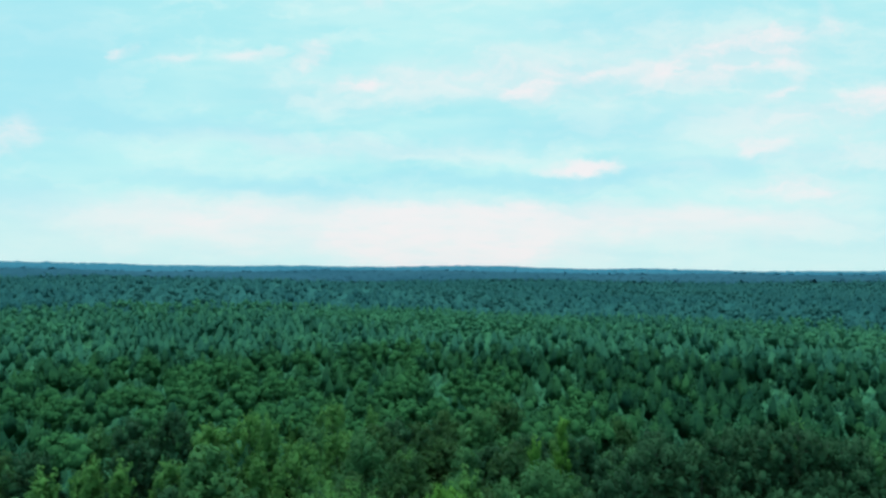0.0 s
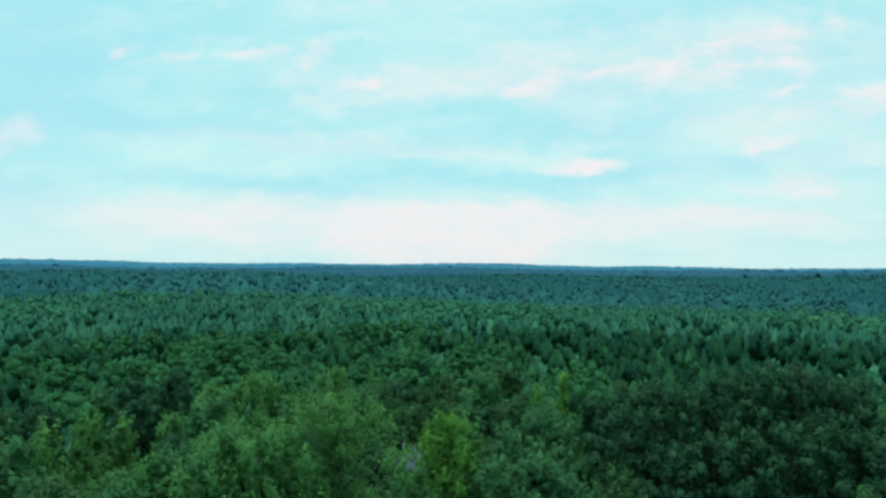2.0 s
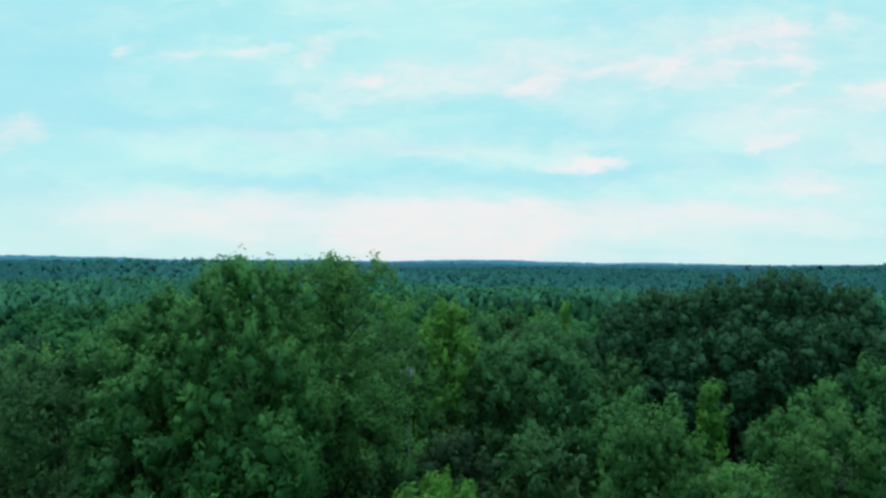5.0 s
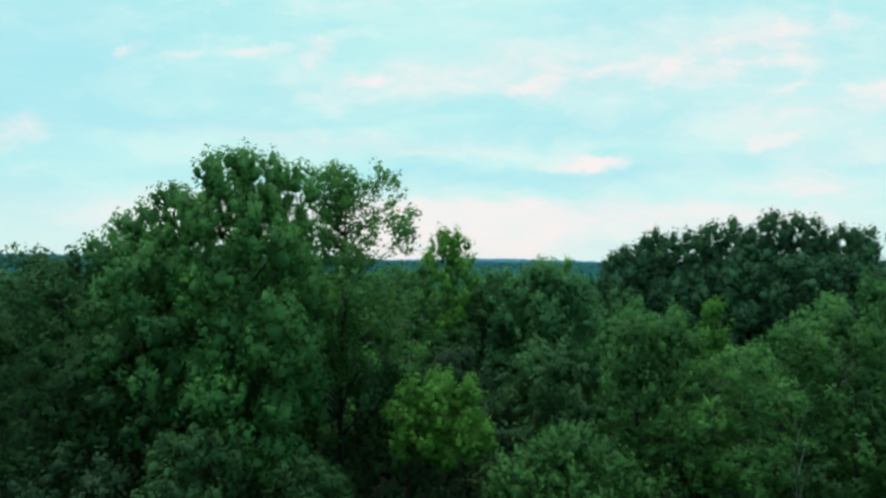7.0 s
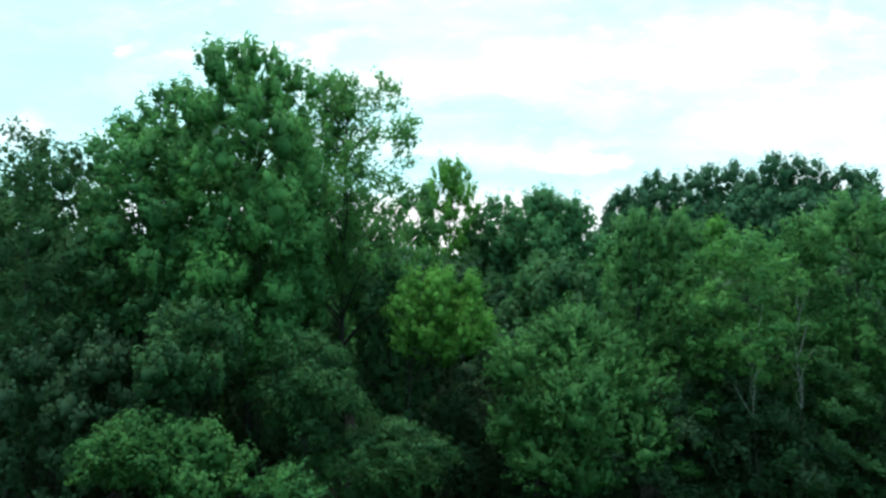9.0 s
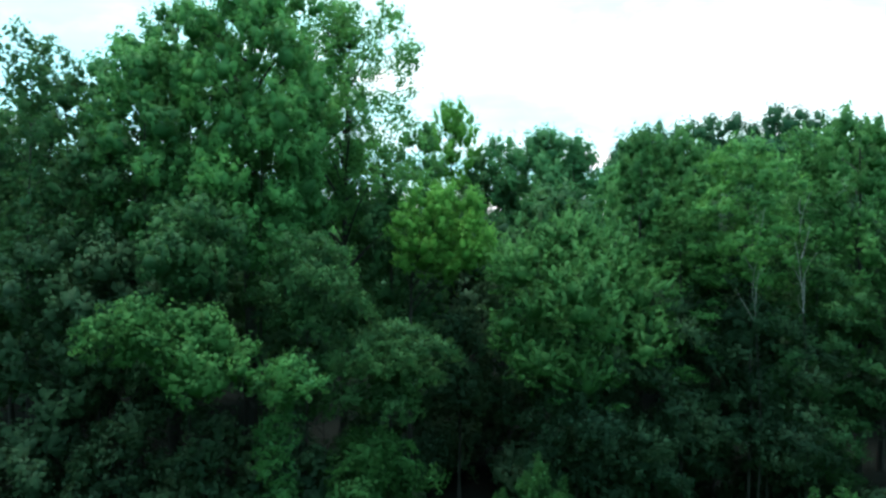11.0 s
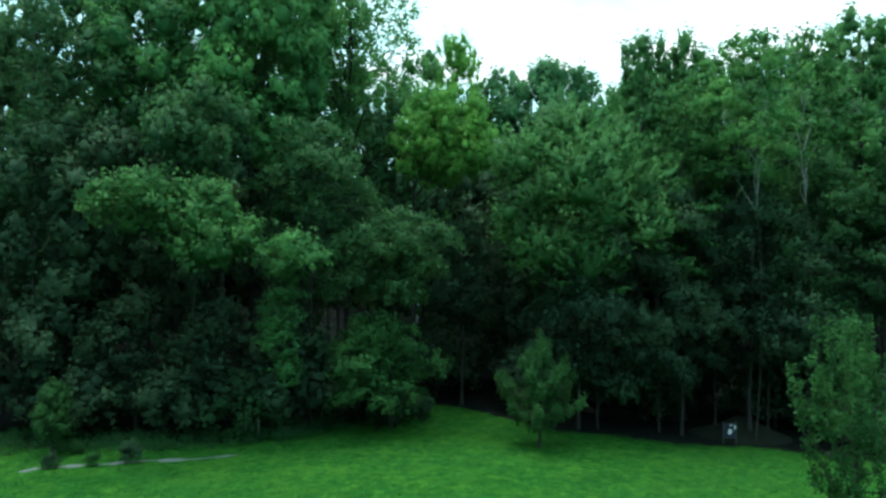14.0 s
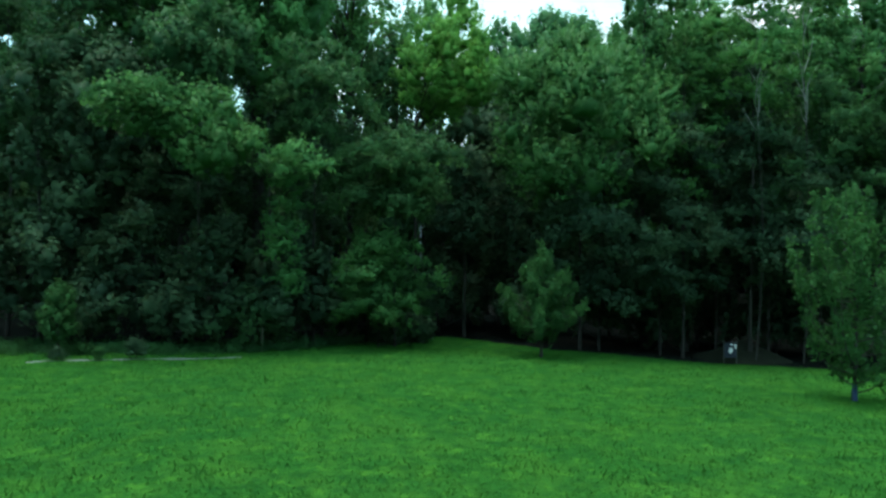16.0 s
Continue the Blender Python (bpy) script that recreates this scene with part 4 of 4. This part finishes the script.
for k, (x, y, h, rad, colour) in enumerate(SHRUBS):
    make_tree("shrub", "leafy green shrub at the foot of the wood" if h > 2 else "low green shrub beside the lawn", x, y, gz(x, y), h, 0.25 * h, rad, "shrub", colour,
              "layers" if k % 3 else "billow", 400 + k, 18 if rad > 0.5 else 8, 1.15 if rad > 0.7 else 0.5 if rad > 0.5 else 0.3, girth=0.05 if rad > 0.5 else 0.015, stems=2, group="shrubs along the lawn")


# pines and broadleaf trees behind, built once and copied
def make_pine(label, x, y, height, base, radius, seed, group):
    return make_tree("pine_tree", label, x, y, gz(x, y), height, base, radius, "crest", "pine", "puffs", seed, 36, 1.30, wild=0.2, group=group, girth=0.22)


PINE_SPOTS = [(15.5, 53, 21.6), (18.6, 55, 22.4), (22.0, 54, 22.6), (25.0, 57, 23.4), (28.2, 55.5, 24.0), (31.3, 56, 23.7), (34.5, 55, 22.8), (37.5, 57, 22.6),
              (41.0, 54, 22.0), (18.2, 50.4, 18.6), (21.2, 49.6, 19.4), (24.2, 50.6, 19.8), (27.4, 50.2, 20.4), (30.6, 50.8, 20.2), (33.6, 49.8, 19.6),
              (16.8, 58.6, 21.0), (20.2, 59.4, 22.0), (28.4, 60.4, 22.6), (34.6, 60.2, 22.0)]
first = make_pine("dark green pine with a tufted rounded crown", 15.5, 53, 21.6 - gz(15.5, 53), 8.0, 3.3, 500, BEHIND)
for k, (x, y, h) in enumerate(PINE_SPOTS[1:]):
    p = copy_thing(first, pose(x, y, gz(x, y), 0, 0, 77 * k))
    p.scale = (1.12, 1.12, 1.035 * (h - gz(x, y)) / (21.6 - gz(15.5, 53)))


def mid_tree(kind, label, form, colour, h, base, rad, seed, species="billow", boughs=16, detail=2.05):
    return make_tree(kind, label, 0, 0, 0, h, base, rad, form, colour, species, seed, boughs, detail, wild=0.3, limbs=False, group=BEHIND)


MODELS = [
    mid_tree("broadleaf_tree", "rounded green tree in the woods", "dome", "green", 18, 7, 4.1, 601),
    mid_tree("broadleaf_tree", "green domed tree in the woods", "dome", "green", 18, 7, 4.0, 602),
    mid_tree("broadleaf_tree", "pointed light green tree in the woods", "spire", "bright", 18, 7, 2.6, 603, "upright", 14, 1.7),
    mid_tree("broadleaf_tree", "bright green tree in the woods", "tall", "bright", 18, 7, 3.0, 604, "upright", 16, 1.7),
    mid_tree("pine_tree", "slim dark pine in the woods", "spire", "pine", 18, 7, 2.4, 605, "puffs", 16, 1.85),
    mid_tree("pine_tree", "dark pine with a tufted crown in the woods", "pine", "pine", 18, 8, 2.9, 606, "puffs", 18, 1.85),
    mid_tree("broadleaf_tree", "grey-green tree in the woods", "dome", "grey", 18, 7, 3.9, 607),
]
rng = np.random.default_rng(77)
spots, tries = [(x, y) for _, x, y, *_ in NEAR] + [(x, y) for x, y, _ in PINE_SPOTS], 0
taken = len(spots)
while tries < 6000 and len(spots) < taken + 126:
    tries += 1
    a, r = rng.uniform(-0.80, 0.80), math.sqrt(rng.uniform(40 ** 2, 98 ** 2))
    x, y = r * math.sin(a), r * math.cos(a)
    if y < 41 and abs(x) < 24 or y < 26 or abs(x + 2.7) < 3.4 and 49 < y < 60 or any((x - u) ** 2 + (y - v) ** 2 < 25 for u, v in spots):
        continue
    spots.append((x, y))
used = set()
for x, y in spots[taken:]:
    patch = math.sin(x / 19 + 1.2) * math.sin(y / 27 + 0.4) + rng.normal(0, 0.45)
    pick = 3 if rng.random() < 0.03 else int(rng.choice([4, 4, 2, 5, 6, 5] if patch > 0.0 else [0, 4, 0, 1, 2, 6, 5]))
    if -46 < x < -10 and 68 < y < 98 and rng.random() < 0.55:
        pick = int(rng.choice([2, 3, 3]))
    ob = MODELS[pick]
    h = rng.uniform(13.5, 18.5) if y < 70 else rng.uniform(15, 20)
    if pick not in used:
        used.add(pick)
        ob.matrix_basis = pose(x, y, gz(x, y), 0, 0, rng.uniform(0, 360))
    else:
        ob = copy_thing(ob, pose(x, y, gz(x, y), 0, 0, rng.uniform(0, 360)))
    s = rng.uniform(0.85, 1.2)
    ob.scale = (s, s, h / 18)


# unseen tree copies, added at the sides and behind to shade the low foliage
ring, tries = [], 0
while tries < 4000 and len(ring) < 28:
    tries += 1
    x, y = rng.uniform(-36, 36), rng.uniform(-28, 20)
    if y > -10 and abs(x) < 20 or y > 0.9 * abs(x) - 6 or any((x - u) ** 2 + (y - v) ** 2 < 21 for u, v in ring):
        continue
    ring.append((x, y))
    h, s = rng.uniform(15, 19), rng.uniform(0.9, 1.2)
    ob = copy_thing(MODELS[int(rng.choice([0, 1, 0, 6, 4, 2]))], pose(x, y, gz(x, y), 0, 0, rng.uniform(0, 360)))
    ob.scale = (s, s, h / 18)

# a bare dead tree among the crowns
DEAD_BARK = bark_material("bark_bleached_grey", (0.065, 0.090, 0.105), (0.18, 0.23, 0.26))

def make_dead_tree(label, x, y, height, seed, limbs, reach, low, bark, girth, group):
    rng = np.random.default_rng(seed)
    root = new("dead_tree")
    root.location = (x, y, gz(x, y))
    tagged(root, label, "tree", group)
    zs = np.linspace(-0.3, height, 10)
    line = np.stack([0.25 * np.sin(zs * 0.35), 0.2 * np.sin(zs * 0.28 + 1), zs], 1)
    v, f = tube(line, np.interp(zs, [0, height], [girth, 0.2 * girth]), 8)
    part("trunk", fast_mesh("trunk", v, f, bark if girth > 0.1 else BARK, smooth=True), root)
    for k in range(limbs):
        z0 = height * rng.uniform(low, 0.97)
        a, ln = rng.uniform(0, 2 * np.pi), reach * rng.uniform(0.45, 1.0)
        p0 = np.array([np.interp(z0, zs, line[:, 0]), np.interp(z0, zs, line[:, 1]), z0])
        p2 = p0 + np.array([math.cos(a) * ln, math.sin(a) * ln, rng.uniform(-0.3, 1.5) if girth > 0.1 else rng.uniform(0.9, 2.4)])
        p1 = (p0 + p2) / 2 + rng.normal(0, 0.3, 3)
        ts = np.linspace(0, 1, 7)[:, None]
        v, f = tube((1 - ts) ** 2 * p0 + 2 * ts * (1 - ts) * p1 + ts ** 2 * p2, np.linspace(0.32, 0.10, 7) * max(girth, 0.065), 6)
        part("limb", fast_mesh("limb", v, f, bark, smooth=True), root)
    return root


make_dead_tree("bare dead tree with bleached tangled limbs", -3.2, 58.4, 16.2, 61, 54, 2.2, 0.90, DEAD_BARK, 0.24, BEHIND)
make_dead_tree("bare slender tree with pale forked stems", 12.9, 27.0, 12.4 - gz(12.9, 27.0), 62, 8, 1.0, 0.70, PALE_BARK, 0.035, EDGE)
make_dead_tree("bare slender tree with pale forked stems", 15.0, 27.2, 14.0 - gz(15.0, 27.2), 63, 9, 0.7, 0.66, PALE_BARK, 0.040, EDGE)


# ---- by the lawn's far side: earth bank, target, gravel strip, stake, weeds ----
def plain(name, colour, rough, speck=0.25, scale=30.0, metal=0.0):
    m, t, p, out = material(name)
    where = node(t, "ShaderNodeTexCoord").outputs["Object"]
    n1, n2 = noise_n(t, where, scale, 5.0, 0.65), noise_n(t, where, scale * 0.12, 3.0)
    f = math_n(t, "ADD", math_n(t, "MULTIPLY", n1, 0.6), math_n(t, "MULTIPLY", n2, 0.4))
    c = mix_n(t, ramp_n(t, f, 0.3, 0.7), tuple(k * (1 - speck) for k in colour), tuple(k * (1 + speck) for k in colour))
    t.links.new(c, p.inputs["Base Color"])
    p.inputs["Roughness"].default_value, p.inputs["Metallic"].default_value = rough, metal
    p.inputs["Specular IOR Level"].default_value = 0.1
    b = node(t, "ShaderNodeBump", {"Height": n1, "Strength": 0.5, "Distance": 0.02})
    t.links.new(b.outputs[0], p.inputs["Normal"])
    return m


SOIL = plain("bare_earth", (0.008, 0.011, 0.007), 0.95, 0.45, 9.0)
GRAVEL = plain("pale_gravel", (0.074, 0.096, 0.094), 0.9, 0.4, 40.0)
STAKE = plain("weathered_wood", (0.14, 0.14, 0.125), 0.85, 0.3, 25.0)
DARK_WOOD = plain("dark_weathered_wood", (0.055, 0.060, 0.058), 0.85, 0.3, 25.0)
BOARD = plain("dark_board", (0.020, 0.026, 0.040), 0.6, 0.3, 12.0)
WHITE = plain("white_sheet", (0.55, 0.57, 0.60), 0.6, 0.06, 14.0)


def earth_bank(x, y, across, deep, high):
    n, m = 40, 24
    u, w = np.meshgrid(np.linspace(-1, 1, n), np.linspace(-1, 1, m))
    r = np.hypot(u, w)
    X, Y = x + u * across, y + w * deep
    Z = land(X, Y) - 0.06 + high * np.exp(-(r * 1.55) ** 2) * (1 + 0.18 * np.sin(u * 7 + 1) * np.sin(w * 5)) - 0.10 * smooth_step(0.8, 1.1, r)
    i = np.arange((m - 1) * (n - 1))
    a, c = i // (n - 1), i % (n - 1)
    f = np.stack([a * n + c, a * n + c + 1, (a + 1) * n + c + 1, (a + 1) * n + c], 1)
    me = fast_mesh("earth_bank", np.stack([X, Y, Z], -1).reshape(-1, 3), f, SOIL, smooth=True)
    return tagged(new("earth_bank", me), "low bank of dark bare earth behind the target", "earth bank")


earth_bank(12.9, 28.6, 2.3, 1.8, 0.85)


def box(sx, sy, sz, at=(0, 0, 0), bevel=0.008):
    bm = bmesh.new()
    bmesh.ops.create_cube(bm, size=1.0)
    bmesh.ops.scale(bm, vec=(sx, sy, sz), verts=bm.verts)
    bmesh.ops.bevel(bm, geom=bm.edges[:], offset=bevel, segments=2, affect="EDGES")
    bmesh.ops.translate(bm, vec=at, verts=bm.verts)
    return bm


def mesh_part(name, bm, mat, parent, label=""):
    me = bpy.data.meshes.new(name)
    bm.to_mesh(me)
    bm.free()
    me.materials.append(mat)
    return part(name, me, parent, label)


def target_stand(x, y):
    root = new("target_stand")
    root.location = (x, y, gz(x, y))
    tagged(root, "dark target board with white marks on a wooden stand", "target")
    for side in (-1, 1):
        mesh_part("post", box(0.04, 0.04, 1.05, (side * 0.26, 0.0, 0.425)), DARK_WOOD, root)
    mesh_part("board", box(0.50, 0.05, 0.62, (0, -0.02, 0.56)), BOARD, root)
    for z in (0.28, 0.85):
        mesh_part("crossbar", box(0.56, 0.035, 0.045, (0, 0.03, z)), DARK_WOOD, root)
    bm = bmesh.new()
    ring = [bm.verts.new((0.075 * math.cos(a) * (1 + 0.25 * math.sin(2 * a + 0.6)), -0.052, 0.55 + 0.12 * math.sin(a) * (1 + 0.15 * math.cos(3 * a)))) for a in np.linspace(0, 2 * np.pi, 18, endpoint=False)]
    face = bm.faces.new(ring)
    grown = bmesh.ops.extrude_face_region(bm, geom=[face])
    bmesh.ops.translate(bm, vec=(0, -0.006, 0), verts=[q for q in grown["geom"] if isinstance(q, bmesh.types.BMVert)])
    mesh_part("mark", bm, WHITE, root, "white torn paper patch")
    mesh_part("mark", box(0.07, 0.01, 0.16, (0.20, -0.052, 0.72), 0.002), WHITE, root, "small white paper patch")
    mesh_part("mark", box(0.12, 0.01, 0.05, (0.04, -0.052, 0.80), 0.002), WHITE, root, "small white paper patch")
    return root


target_stand(11.7, 26.9)


def gravel_strip():
    t = np.linspace(0, 1, 60)
    cx = -13.1 + 5.9 * t
    cy = 19.5 + 2.3 * t ** 0.85 + 0.08 * np.sin(t * 14)
    half = (0.36 - 0.24 * t) * (0.8 + 0.25 * np.sin(t * 19 + 1) + 0.15 * np.sin(t * 41))
    half = np.maximum(half * np.clip(0.75 + 0.6 * np.sin(t * 27 + 2) + 0.4 * np.sin(t * 63), 0.12, 1.2), 0.03) * np.minimum(1, t * 12 + 0.2)
    rows = [np.stack([cx, cy + s * half, land(cx, cy + s * half) + lift], 1) for s, lift in ((-1.0, -0.02), (-0.8, 0.01), (0.0, 0.022), (0.8, 0.01), (1.0, -0.02))]
    v = np.concatenate(rows)
    i = np.arange(4 * 59)
    r, c = i // 59, i % 59
    f = np.stack([r * 60 + c, r * 60 + c + 1, (r + 1) * 60 + c + 1, (r + 1) * 60 + c], 1)
    me = fast_mesh("gravel_strip", v, f, GRAVEL, smooth=True)
    return tagged(new("gravel_strip", me), "narrow pale gravel strip across the grass", "path", kind="structure")


gravel_strip()
stake = new("stake")
stake.location = (-7.1, 23.9, gz(-7.1, 23.9))
tagged(stake, "thin pale weathered stake at the lawn's edge", "stake")
mesh_part("pole", box(0.035, 0.035, 1.0, (0, 0, 0.4)), STAKE, stake)


def edge_weeds():
    """Rank low growth where the mowing stops."""
    rng = np.random.default_rng(31)
    n = 700
    x = rng.uniform(-17, -1.2, n)
    y = lawn_edge(x) + rng.uniform(-1.9, 0.9, n)
    h = rng.uniform(0.04, 0.30, n)
    c = np.stack([x, y, land(x, y) + h * 0.6], 1)
    v, f = leaf_quads(rng, c, np.tile([0.0, -0.3, 0.5], (n, 1)), 26, 0.13, 0.11, 0.4, 0.4, -0.3, 1.2, 0.6)
    return tagged(new("edge_weeds", fast_mesh("edge_weeds", v, f, LEAF["young"])), "low rank weeds along the edge of the lawn", "weeds", kind="stuff")


edge_weeds()


def grass_material():
    m, t, p, out = material("grass_blades")
    where = node(t, "ShaderNodeTexCoord").outputs["Object"]
    isle = node(t, "ShaderNodeNewGeometry").outputs["Random Per Island"]
    c = mix_n(t, isle, (0.0108, 0.0630, 0.0105), (0.0264, 0.1110, 0.0173))
    c = mix_n(t, ramp_n(t, noise_n(t, where, 0.55, 4.0), 0.4, 0.7, 0.0, 0.6), c, (0.0288, 0.1100, 0.0137))
    t.links.new(c, p.inputs["Base Color"])
    p.inputs["Roughness"].default_value, p.inputs["Specular IOR Level"].default_value = 0.6, 0.03
    tl = node(t, "ShaderNodeBsdfTranslucent", {0: c})
    t.links.new(node(t, "ShaderNodeMixShader", {0: 0.45, 1: p.outputs[0], 2: tl.outputs[0]}).outputs[0], out.inputs[0])
    return m


def grass_blades():
    rng = np.random.default_rng(41)
    n = 120000
    y = 4.5 + 22 * rng.random(n) ** 1.7
    x = rng.uniform(-17, 17, n)
    clump = np.sin(x * 2.1 + np.sin(y * 1.3)) * np.sin(y * 2.7 + np.sin(x * 1.7)) + rng.normal(0, 0.5, n)
    keep = (y < lawn_edge(x) - 0.3) & (np.abs(x) < y * 0.85 + 2) & (clump > -1.2)
    x, y, clump = x[keep], y[keep], clump[keep]
    n = len(x)
    a = rng.uniform(0, 2 * np.pi, n)
    h = rng.uniform(0.025, 0.060, n) * (1 + 0.6 * np.clip(clump, 0, 1.5))
    w = rng.uniform(0.008, 0.016, n)
    z = land(x, y) - 0.005
    lean = rng.normal(0, 0.03, (n, 2))
    p = np.stack([x, y, z], 1)
    s = np.stack([np.cos(a) * w, np.sin(a) * w, 0 * a], 1)
    tip = p + np.stack([lean[:, 0], lean[:, 1], h], 1)
    v = np.stack([p - s, p + s, tip], 1).reshape(-1, 3)
    me = fast_mesh("grass", v, np.arange(n * 3).reshape(-1, 3), grass_material())
    return tagged(new("grass", me), "short mown green grass with thicker tufts", "grass", kind="stuff")


grass_blades()
